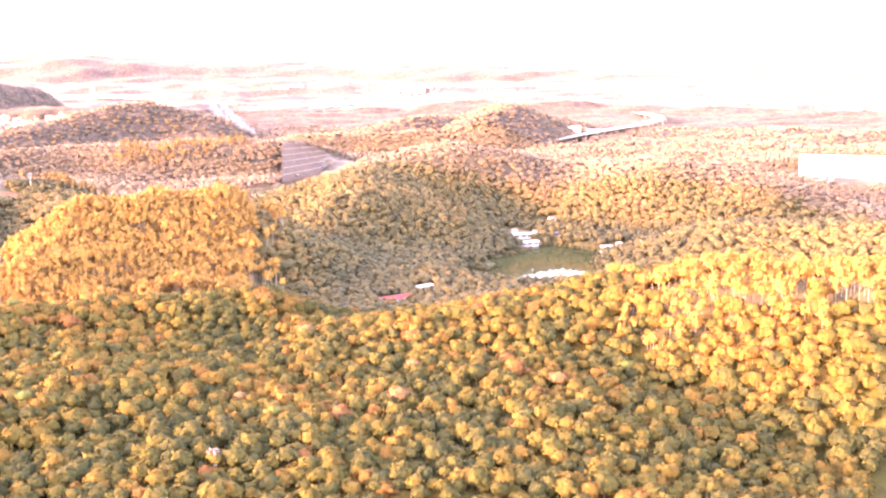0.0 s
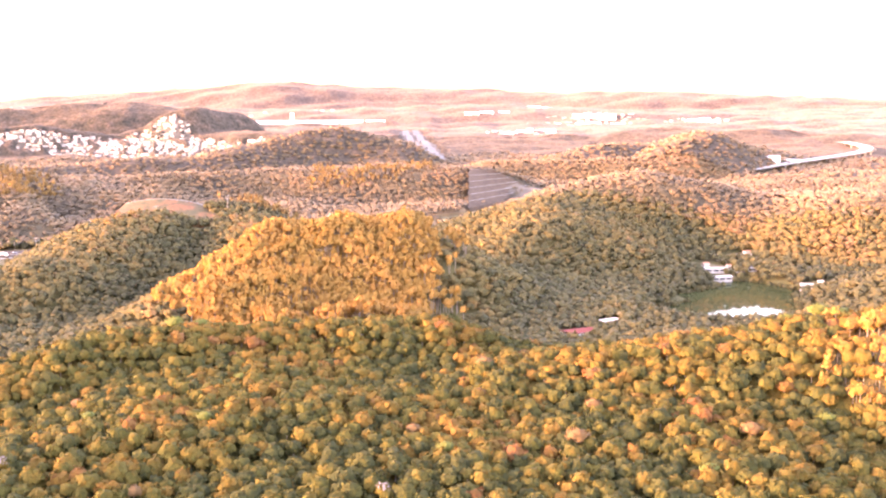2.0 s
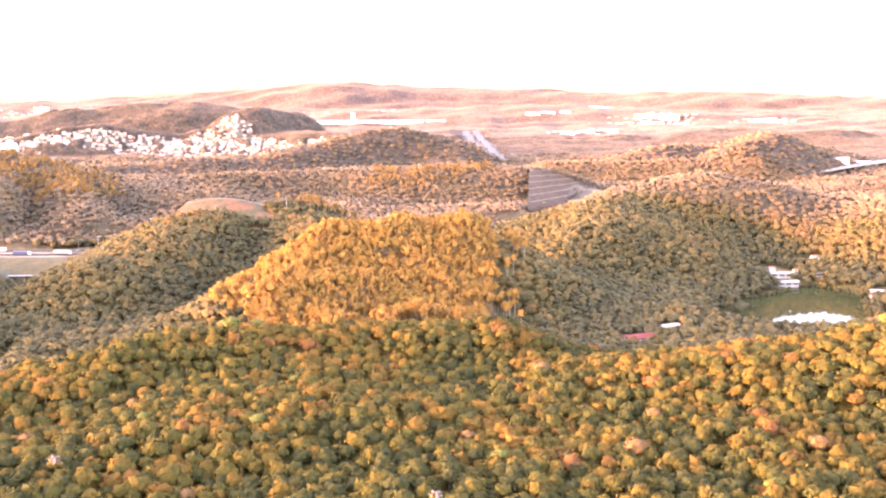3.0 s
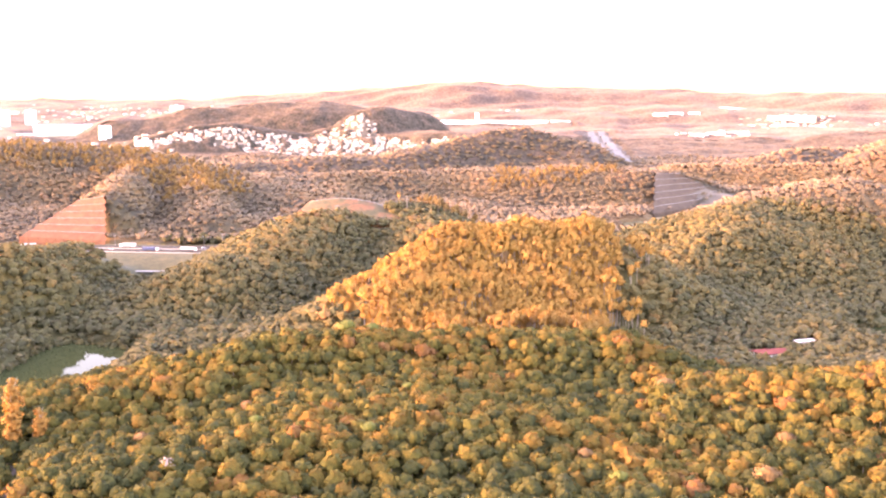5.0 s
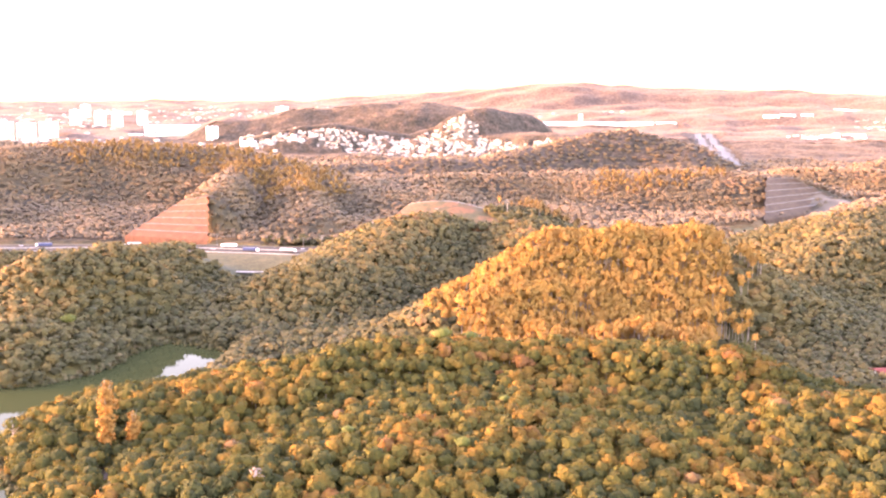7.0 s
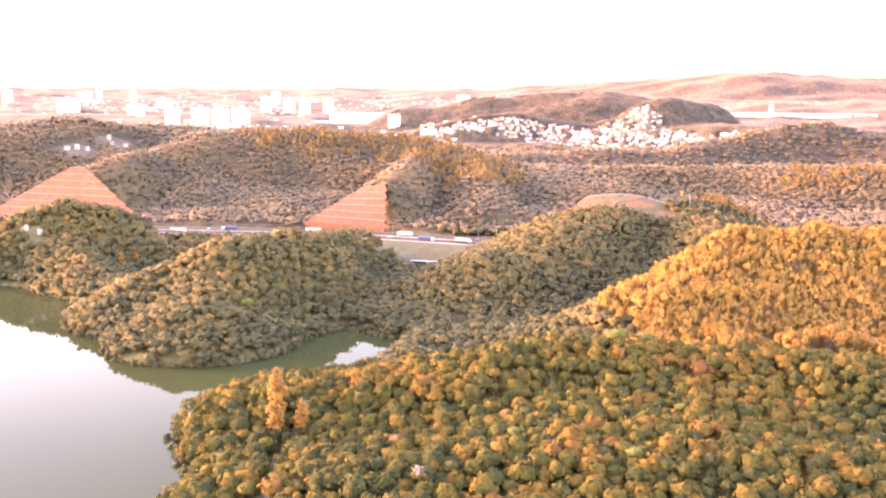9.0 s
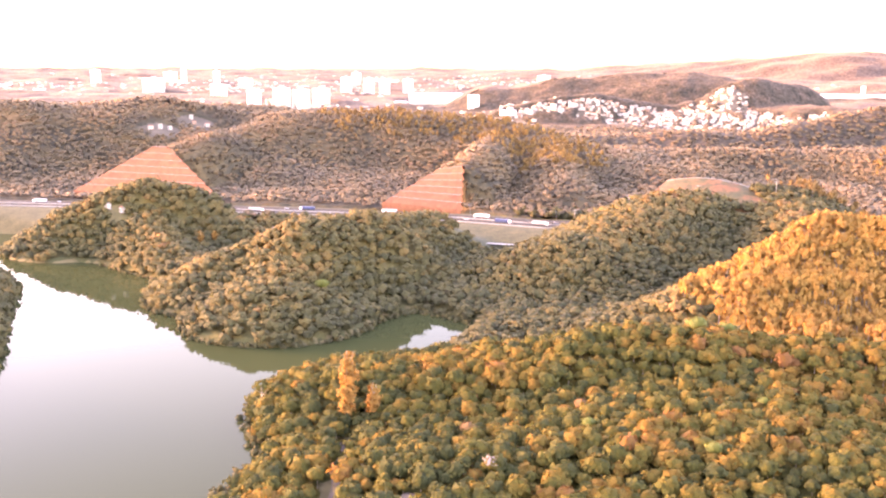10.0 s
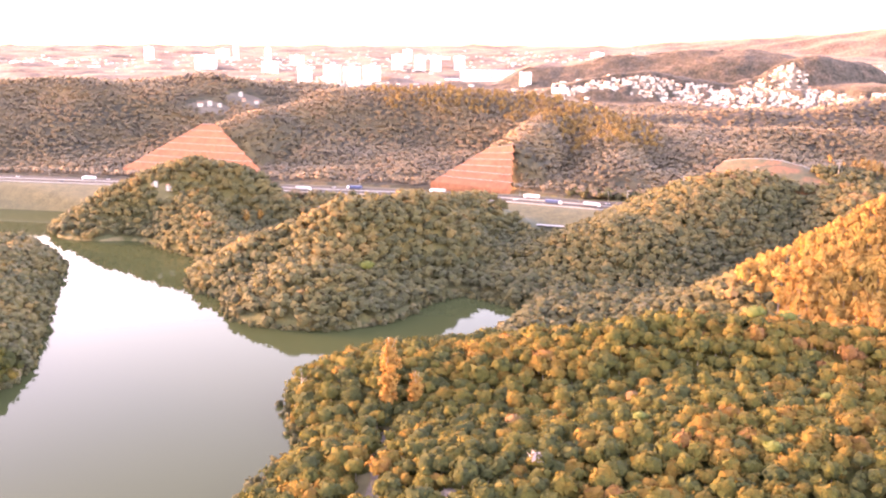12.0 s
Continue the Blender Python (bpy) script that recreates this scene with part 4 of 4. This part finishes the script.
# ---- terraced cuts in the red soil ----
def terraces(label, left, right, apex_left, apex_right, steps, mat, bench=4.5, arch=0.0):
    """A cut slope of level benches between a foot line and a top line, each bench with a pale drain."""
    rows = []
    n = 28
    g = np.random.default_rng(int(abs(left[0])))
    bump = g.normal(0, 0.2, (steps * 2 + 2, n + 1))
    left, right, al, ar = (np.array(v, float) for v in (left, right, apex_left, apex_right))
    back = ((al + ar) / 2 - (left + right) / 2)[:2]
    back = np.array([*(back / np.linalg.norm(back)), 0])
    drains = []
    for k in range(steps + 1):
        f = k / steps
        a, b = left + (al - left) * f, right + (ar - right) * f
        line = a + (b - a) * np.linspace(0, 1, n + 1)[:, None]
        line = line + back * bump[k][:, None]
        u = np.linspace(0, 1, n + 1)
        line[:, 2] += arch * f * 4 * u * (1 - u)
        rows.append(line - back * bench * 0.5)
        rows.append(line + back * bench * 0.5 + [0, 0, 0.1])
        drains.append(line)
    rows.append(rows[-1] + back * 6 - [0, 0, 9])
    rows.insert(0, rows[0] - [0, 0, 8])
    v = np.concatenate(rows)
    i, j = np.meshgrid(np.arange(len(rows) - 1), np.arange(n), indexing="ij")
    w = n + 1
    q = np.stack([i * w + j, i * w + j + 1, (i + 1) * w + j + 1, (i + 1) * w + j], -1).reshape(-1, 4)
    root = tagged(new("cut_slope", flat_mesh("cut_slope", v, q, [mat])), label, "slope", kind="structure")
    for line in drains[-1:] if arch else drains[1:]:
        a = line - back * (bench * 0.5 + 0.3) + [0, 0, 0.05]
        b = line - back * (bench * 0.5 - 0.5) + [0, 0, 0.25]
        vv = np.stack([a, b], 1).reshape(-1, 3)
        k = np.arange(n) * 2
        ob = new("drain", flat_mesh("drain", vv, np.stack([k, k + 2, k + 3, k + 1], 1), [concrete]))
        ob.parent = root
    return root


terraces("steep cut of bare red soil with level benches", (-842, 1060, 26), (-646, 1068, 24), (-772, 1124, 76), (-752, 1124, 76), 7, red_soil)
terraces("cut of bare red soil with level benches above the motorway", (-446, 1074, 30), (-358, 1080, 25), (-404, 1136, 62), (-376, 1136, 66), 6, red_soil)
terraces("cleared slope of dry grass and orange soil", (-156, 1004, 54), (-42, 1010, 54), (-142, 1058, 68), (-62, 1058, 64), 4, orange_slope_mat, arch=6)
terraces("terraced slope of brown earth beside a side road", (252, 1262, 33), (398, 1440, 33), (280, 1400, 72), (318, 1420, 70), 6, brown_earth)

tagged(ribbon("road", [(-330, 955, 13), (-290, 962, 12.5), (-250, 965, 12)], 3, -3, 0.4, concrete, 8), "short pale service road below the embankment", "road", kind="structure")
tagged(ribbon("road", [(-560, 945, 17), (-520, 952, 16), (-480, 958, 15)], 3, -3, 0.4, concrete, 8), "short pale service road below the embankment", "road", kind="structure")


def draped(name, plan, half, mat, label, lift_by=0.5):
    pts = []
    for (ax, ay), (bx, by) in zip(plan, plan[1:]):
        n = max(1, int(math.hypot(bx - ax, by - ay) / 8))
        pts += [(ax + (bx - ax) * i / n, ay + (by - ay) * i / n) for i in range(n)]
    pts = np.array(pts + [plan[-1]], float)
    d = np.gradient(pts, axis=0)
    d /= np.linalg.norm(d, axis=1, keepdims=True)
    nrm = np.stack([-d[:, 1], d[:, 0]], 1)
    lanes = [pts + nrm * half * u for u in (-1, 0, 1)]
    v = np.stack([np.column_stack([l, height(l[:, 0], l[:, 1]) + lift_by]) for l in lanes], 1).reshape(-1, 3)
    i = np.arange(len(pts) - 1) * 3
    q = np.concatenate([np.stack([i + k, i + 3 + k, i + 4 + k, i + 1 + k], 1) for k in (0, 1)])
    return tagged(new(name, flat_mesh(name, v, q, [mat])), label, "road", kind="structure")


for shift in (-14, 14):
    draped("road", [(p[0] + shift, p[1]) for p in FAR_ROAD], 9, worn_road, "distant pale motorway carriageway running down to a valley", 2.0)
draped("road", [p[:2] for p in SIDE_ROAD], 6, concrete, "narrow pale side road below the terraces", 1.2)
draped("track", [(-172, 380), (-180, 405), (-193, 432), (-203, 462)], 1.8, track_soil, "narrow dirt track through the wood", 0.6)
draped("track", [(150, 395), (170, 402), (190, 413), (205, 430)], 2.6, track_soil, "narrow dirt track in a forest gully", 0.6)


# ---- buildings ----
def make_house(w, d, h, wall, roof, pitched, word):
    """A small house: walls on a plinth, a roof, a door and windows."""
    root = new("house")
    part("wall", boxed(-w / 2, w / 2, -d / 2, d / 2, -3, h), wall, root)
    if pitched:
        part("roof", gable(-w / 2, w / 2, -d / 2, d / 2, h, d * 0.22), roof, root)
    else:
        bm = boxed(-w / 2 - 0.25, w / 2 + 0.25, -d / 2 - 0.25, d / 2 + 0.25, h + 0.003, h + 0.35)
        box(bm, w * 0.1, w * 0.32, -d * 0.1, d * 0.2, h + 0.353, h + 1.5, 0.1)
        part("roof", bm, roof, root)
    part("door", boxed(-0.5, 0.5, -d / 2 - 0.06, -d / 2 + 0.05, 0, 2.1), dark_glass, root)
    for z in np.arange(0.9, h - 1.2, 2.8):
        for x in (-w * 0.32, w * 0.32):
            part("window", boxed(x - 0.7, x + 0.7, -d / 2 - 0.05, -d / 2 + 0.05, z, z + 1.2), dark_glass, root)
    return tagged(root, f"{word} house on the hillside", "house", "houses of the hillside town")


def hillside_town():
    kinds = [make_house(8, 6, 5.4, pale_render, tile_roof, True, "pale two-storey"), make_house(7, 7, 6.2, pale_render, weathered, False, "pale flat-roofed"), make_house(8, 7, 8.6, weathered, pale_render, False, "grey weathered three-storey"), make_house(8, 7, 3.4, brick_wall, tile_roof, True, "bare brick"), make_house(10, 7, 4.6, pale_render, tile_roof, True, "long pale")]
    g = random.Random(12)
    placed = []
    while len(placed) < 295:
        x, y = g.uniform(-640, 10), g.uniform(2100, 2315)
        if not bool(within_plan(np.array([x]), np.array([y]), FAVELA)[0]) or any(math.hypot(x - a, y - b) < 8.0 for a, b in placed):
            continue
        placed.append((x, y))
        k = g.choice((1, 1, 1, 2, 2, 2, 4, 0, 3, 3))
        m = pose(x, y, ground_at(x, y) + 1.0, 0, 0, g.uniform(-16, 16))
        copy_thing(kinds[k], m @ Matrix.Diagonal((g.uniform(0.75, 1.25), 0.7, g.uniform(0.35, 0.6), 1)))
    for i, (x, y) in enumerate(((-620, 856), (-634, 853), (-910, 1335), (-896, 1402), (-880, 1412))):
        kinds[i].matrix_world = pose(x, y, ground_at(x, y) + 2.0, 0, 0, 20 * i - 30) @ Matrix.Diagonal((0.65, 0.65, 0.6, 1))
    for i, (x, y, k, a) in enumerate(((-920, 1326, 4, 10), (-900, 1345, 1, -20), (-910, 1415, 2, 15), (420, 918, 4, 10), (440, 908, 0, 5), (484, 815, 2, -10), (498, 775, 4, -15), (439, 969, 0, 30), (475, 943, 4, 0), (445, 946, 1, 15), (700, 1270, 0, 0), (740, 1306, 4, 30), (-652, 2300, 2, 0), (900, 1660, 4, 20))):
        copy_thing(kinds[k], pose(x, y, max(ground_at(x, y), 0.5) + 1.0, 0, 0, a))
    return kinds


kinds = hillside_town()


def make_tower(w, d, h, wall, word, strips=5):
    """A block of flats: body, parapet, lift housing and columns of windows."""
    root = new("tower_block")
    part("wall", boxed(-w / 2, w / 2, -d / 2, d / 2, -6, h), wall, root)
    part("parapet", boxed(-w / 2 - 0.3, w / 2 + 0.3, -d / 2 - 0.3, d / 2 + 0.3, h + 0.003, h + 1.2), wall, root)
    part("lift_housing", boxed(-w * 0.12, w * 0.12, -d * 0.2, d * 0.2, h + 1.203, h + 4.5), grey_roof, root)
    for i in range(strips):
        x = -w / 2 + w * (i + 0.5) / strips
        bm = boxed(x - w / strips * 0.2, x + w / strips * 0.2, -d / 2 - 0.08, -d / 2 + 0.05, 3, h - 2)
        part("window_column", bm, dark_glass, root)
    return tagged(root, f"{word} block of flats in the town", "building", "tower blocks of the town")


def make_shed(w, d, h, wall, roof, word):
    root = new("warehouse")
    part("wall", boxed(-w / 2, w / 2, -d / 2, d / 2, -8, h), wall, root)
    part("roof", gable(-w / 2, w / 2, -d / 2, d / 2, h, d * 0.1, 0.8, 0.4), roof, root)
    for i in range(3):
        x = -w / 2 + w * (i + 0.5) / 3
        part("loading_door", boxed(x - 2.5, x + 2.5, -d / 2 - 0.1, -d / 2 + 0.05, 0, min(4.5, h - 0.8)), dark_glass, root)
    return tagged(root, f"{word} warehouse with a low pitched roof", "warehouse", "warehouses")


def town():
    wide = make_tower(62, 20, 44, white_paint, "wide white", 9)
    slim = make_tower(17, 17, 66, white_paint, "slender white", 3)
    mid = make_tower(30, 20, 47, white_paint, "white", 5)
    cream = make_tower(44, 20, 38, cream_paint, "cream", 6)
    for ob, x, y, a in ((wide, -1847, 2646, 35), (slim, -1673, 2707, 30), (mid, -1330, 2324, 28), (cream, -1335, 2476, 26)):
        ob.matrix_world = pose(x, y, ground_at(x, y), 0, 0, a)
    for ob, x, y, a in ((cream, -1285, 2490, 25), (cream, -1235, 2505, 25), (mid, -1318, 2310, 28), (mid, -1330, 2860, 22), (mid, -1262, 2870, 22), (mid, -1225, 2900, 22), (mid, -1195, 3010, 20), (cream, -1600, 2600, 25), (mid, -2250, 2900, 35), (cream, -2100, 3100, 30), (slim, -2060, 3120, 30), (mid, -1500, 3300, 25), (cream, -900, 3500, 15), (cream, -1750, 3000, 30)):
        copy_thing(ob, pose(x, y, ground_at(x, y), 0, 0, a))
    long = make_shed(165, 40, 16, cream_paint, grey_roof, "long cream")
    white = make_shed(55, 26, 10, white_paint, white_paint, "white")
    grey = make_shed(42, 22, 9, white_paint, grey_roof, "pale grey")
    for ob, x, y, a in ((long, -976, 2697, 18), (white, -642, 2142, 14), (grey, -690, 2180, 14)):
        ob.matrix_world = pose(x, y, ground_at(x, y) + 3, 0, 0, a)
    more = ((white, -720, 2240, 10), (grey, -640, 2200, 20), (grey, -1050, 2600, 18), (white, -900, 2640, 18), (long, -1500, 3500, 20), (long, -700, 3300, 12), (grey, -2300, 2560, 42), (white, -2380, 2640, 42), (grey, -2250, 2700, 40), (white, -2480, 2560, 44), (grey, -2150, 2520, 40),
            (white, 650, 3200, -12), (white, 700, 3215, -12), (grey, 760, 3230, -12), (white, 905, 3400, -15), (grey, 940, 3420, -15), (white, 930, 3440, -15), (long, 1010, 3080, -18), (white, 1060, 3000, -18), (white, 985, 3010, -18), (grey, 940, 2990, -18), (white, 690, 2690, -14), (grey, 640, 2680, -14), (white, 760, 2720, -14),
            (white, 1310, 3010, -25), (grey, 1350, 3030, -25), (white, 1330, 2990, -20), (grey, 880, 1690, -20), (white, 930, 1720, -30), (grey, 1300, 1640, -30), (white, -330, 3300, 5), (grey, -290, 3320, 5), (white, -480, 3000, 8))
    for ob, x, y, a in more:
        copy_thing(ob, pose(x, y, ground_at(x, y) + 3, 0, 0, a) @ Matrix.Diagonal((0.8, 0.8, 0.6, 1)))
    big = make_shed(150, 60, 26, white_paint, white_paint, "very large white")
    big.matrix_world = pose(1030, 1115, 20, 0, 0, -38)
    copy_thing(grey, pose(950, 1100, ground_at(950, 1100) + 4, 0, 0, -38))
    barn = make_shed(24, 12, 4.5, white_paint, red_roof_mat, "red-roofed")
    barn.matrix_world = pose(212, 662, max(ground_at(212, 662), 0) + 1.5, 0, 0, 15)
    dock = make_shed(20, 7, 2.4, weathered, weathered, "lakeside pale")
    dock.matrix_world = pose(424, 905, max(ground_at(424, 905), 0) + 1.5, 0, 0, -8)
    for x, y, a in ((486, 800, -20), (500, 782, -20), (452, 898, -14), (395, 925, 4), (468, 938, -6), (421, 885, 4), (478, 819, -18)):
        copy_thing(dock, pose(x, y, max(ground_at(x, y), 0) + 1.5, 0, 0, a))
    annex = make_shed(14, 6, 2.8, weathered, weathered, "small weathered")
    annex.matrix_world = pose(243, 690, max(ground_at(243, 690), 0) + 2, 0, 0, 20)
    hut = make_shed(8, 5, 2.4, track_soil, track_soil, "small brown")
    hut.matrix_world = pose(-139, 387, ground_at(-139, 387) + 2, 0, 0, -20)


town()


def silos():
    root = new("silo")
    for i in range(3):
        x = (i - 1) * 9.5
        cyl = part("drum", rod(bmesh.new(), (x, 0, -5), (x, 0, 36), 4.6, 4.6, 20), white_paint, root)
        part("cap", rod(bmesh.new(), (x, 0, 36.01), (x, 0, 38.5), 4.7, 0.8, 20), grey_roof, cyl)
    root.matrix_world = pose(-810, 2480, ground_at(-810, 2480), 0, 0, 15)
    tagged(root, "row of three white silos beside a warehouse", "silo")


silos()


def long_white_building():
    root = new("long_building")
    for i, (x0, x1) in enumerate(((-195, 60), (64, 130), (140, 195))):
        wing = part("wing", boxed(x0, x1, -9, 9, -7, 2.4), white_paint, root)
        part("roof", boxed(x0 - 0.5, x1 + 0.5, -9.5, 9.5, 2.403, 3.2), white_paint, wing)
        part("window_band", boxed(x0 + 3, x1 - 3, -9.1, -8.9, 0, 1.2), dark_glass, wing)
    part("tower", boxed(-80, -70, -5, 5, 3.203, 24), white_paint, root, "square white tower")
    part("tower_cap", boxed(-81, -69, -6, 6, 24.003, 26), grey_roof, root)
    root.matrix_world = pose(163, 3050, 94.5, 0, 0, 1)
    tagged(root, "very long white building with a square tower", "building")


long_white_building()


def viaduct():
    line = [(800, 1600, 50), (897, 1668, 54), (1000, 1745, 56), (1120, 1835, 58), (1230, 1940, 60), (1290, 2060, 62), (1320, 2200, 64), (1330, 2400, 66)]
    root = new("viaduct")
    deck = ribbon("deck", line, 13, -13, 0, concrete, 20)
    deck.parent = root
    for side in (-13, 13):
        wall = bmesh.new()
        for i in range(48):
            a, _ = along_road(line, 20 * i, side)
            b, _ = along_road(line, 20 * i + 20, side)
            v = [wall.verts.new(c) for c in ((*a[:2], a[2] - 1.2), (*b[:2], b[2] - 1.2), (*b[:2], b[2] + 0.9), (*a[:2], a[2] + 0.9))]
            wall.faces.new(v)
        bmesh.ops.solidify(wall, geom=wall.faces[:], thickness=0.4)
        part("parapet", wall, concrete, root)
    for at in range(110, 900, 42):
        (x, y, z), turn = along_road(line, at, 0)
        g = ground_at(x, y)
        if z - g < 5:
            continue
        for off in (-7, 7):
            (px, py, _), _ = along_road(line, at, off)
            part("pier", rod(bmesh.new(), (px, py, g - 2), (px, py, z - 0.3), 1.5, 1.2, 10), concrete, root)
    tagged(root, "pale concrete motorway viaduct on round piers", "bridge")


viaduct()


def pylons():
    made = None
    tops = []
    for x, y in ((-215, 985), (-168, 1000), (-108, 1016), (-40, 1030)):
        m = pose(x, y, ground_at(x, y), 0, 0, 15)
        if made is None:
            made = new("power_pole")
            part("pole", rod(bmesh.new(), (0, 0, -1.5), (0, 0, 22), 0.32, 0.18, 8), concrete, made)
            for z in (21, 18.5):
                arm = part("crossarm", boxed(-2.6, 2.6, -0.12, 0.12, z, z + 0.25), concrete, made)
                for ix in (-2.3, 2.3):
                    part("insulator", rod(bmesh.new(), (ix, 0, z + 0.25), (ix, 0, z + 0.7), 0.1, 0.07, 8), dark_glass, arm)
            made.matrix_world = m
            tagged(made, "tall concrete power pole with two crossarms", "pole", "power line")
        else:
            copy_thing(made, m)
        tops.append(m)
    for a, b in zip(tops, tops[1:]):
        for ix in (-2.3, 2.3):
            p0, p1 = a @ Vector((ix, 0, 21.7)), b @ Vector((ix, 0, 21.7))
            bm = bmesh.new()
            rings = []
            for i in range(9):
                u = i / 8
                c = p0.lerp(p1, u)
                c.z -= 5 * u * (1 - u)
                rings.append([bm.verts.new(c + Vector(d)) for d in ((0, 0, 0.06), (0, 0.06, 0), (0, 0, -0.06), (0, -0.06, 0))])
            for lower, upper in zip(rings, rings[1:]):
                for k in range(4):
                    bm.faces.new((lower[k], lower[(k + 1) % 4], upper[(k + 1) % 4], upper[k]))
            tagged(part("power_cable", bm, black_paint), "thin dark power cable sagging between poles", "cable", "power line")


pylons()


def distant_town():
    """Small pale houses of the far plain and valleys, too many to count."""
    vs = []
    g = np.random.default_rng(21)
    for cx, cy, rx, ry, n in ((-1700, 3000, 700, 500, 380), (-2350, 2650, 330, 160, 110), (-1100, 3600, 700, 450, 260), (-1250, 2420, 260, 120, 60), (-350, 3350, 220, 160, 50), (1000, 3050, 170, 90, 70), (700, 2690, 110, 40, 30), (930, 3420, 90, 50, 30), (1330, 3010, 110, 60, 30), (-640, 2240, 120, 80, 40), (60, 3500, 260, 120, 30)):
        x, y = cx + g.normal(0, 0.5, n) * rx, cy + g.normal(0, 0.5, n) * ry
        z = height(x, y)
        w, d, h = g.uniform(3, 7, n), g.uniform(3, 5, n), g.uniform(2, 7, n)
        a = g.uniform(-0.6, 0.6, n)
        for sx, sy, sz in ((-1, -1, -1), (1, -1, -1), (1, 1, -1), (-1, 1, -1), (-1, -1, 1), (1, -1, 1), (1, 1, 1), (-1, 1, 1)):
            vs.append(np.stack([x + sx * w * np.cos(a) - sy * d * np.sin(a), y + sx * w * np.sin(a) + sy * d * np.cos(a), z + np.where(sz > 0, h + 5, -4)], 1))
    blocks = [np.stack(b, 1).reshape(-1, 3) for b in (vs[i:i + 8] for i in range(0, len(vs), 8))]
    v = np.concatenate(blocks)
    k = (np.arange(len(v) // 8) * 8)[:, None]
    q = np.concatenate([k + np.array(f) for f in ((0, 1, 5, 4), (1, 2, 6, 5), (2, 3, 7, 6), (3, 0, 4, 7), (4, 5, 6, 7))])
    hill = np.column_stack([g.uniform(-640, 10, 4000), g.uniform(2100, 2315, 4000)])
    hill = hill[within_plan(hill[:, 0], hill[:, 1], FAVELA)]
    hill = hill[:430]
    n = len(hill)
    w, d, h, a = g.uniform(2.0, 4.2, n), g.uniform(2.0, 3.2, n), g.uniform(0.2, 2.6, n), g.uniform(-0.25, 0.25, n)
    z = height(hill[:, 0], hill[:, 1])
    corner = [np.stack([hill[:, 0] + sx * w * np.cos(a) - sy * d * np.sin(a), hill[:, 1] + sx * w * np.sin(a) + sy * d * np.cos(a), z + np.where(sz > 0, h + 2, -4)], 1) for sz in (-1, 1) for sx, sy in ((-1, -1), (1, -1), (1, 1), (-1, 1))]
    hv = np.stack(corner, 1).reshape(-1, 3)
    k = (np.arange(n) * 8)[:, None]
    hq = np.concatenate([k + np.array(f) for f in ((0, 1, 5, 4), (1, 2, 6, 5), (2, 3, 7, 6), (3, 0, 4, 7), (4, 5, 6, 7))])
    tagged(new("hillside_houses", flat_mesh("hillside_houses", hv, hq, [town_mat])), "tightly packed pale houses covering a far hillside", "houses", kind="stuff")
    tagged(new("distant_town", flat_mesh("distant_town", v, q, [town_mat])), "pale houses of a distant hazy town", "town", kind="stuff")


distant_town()
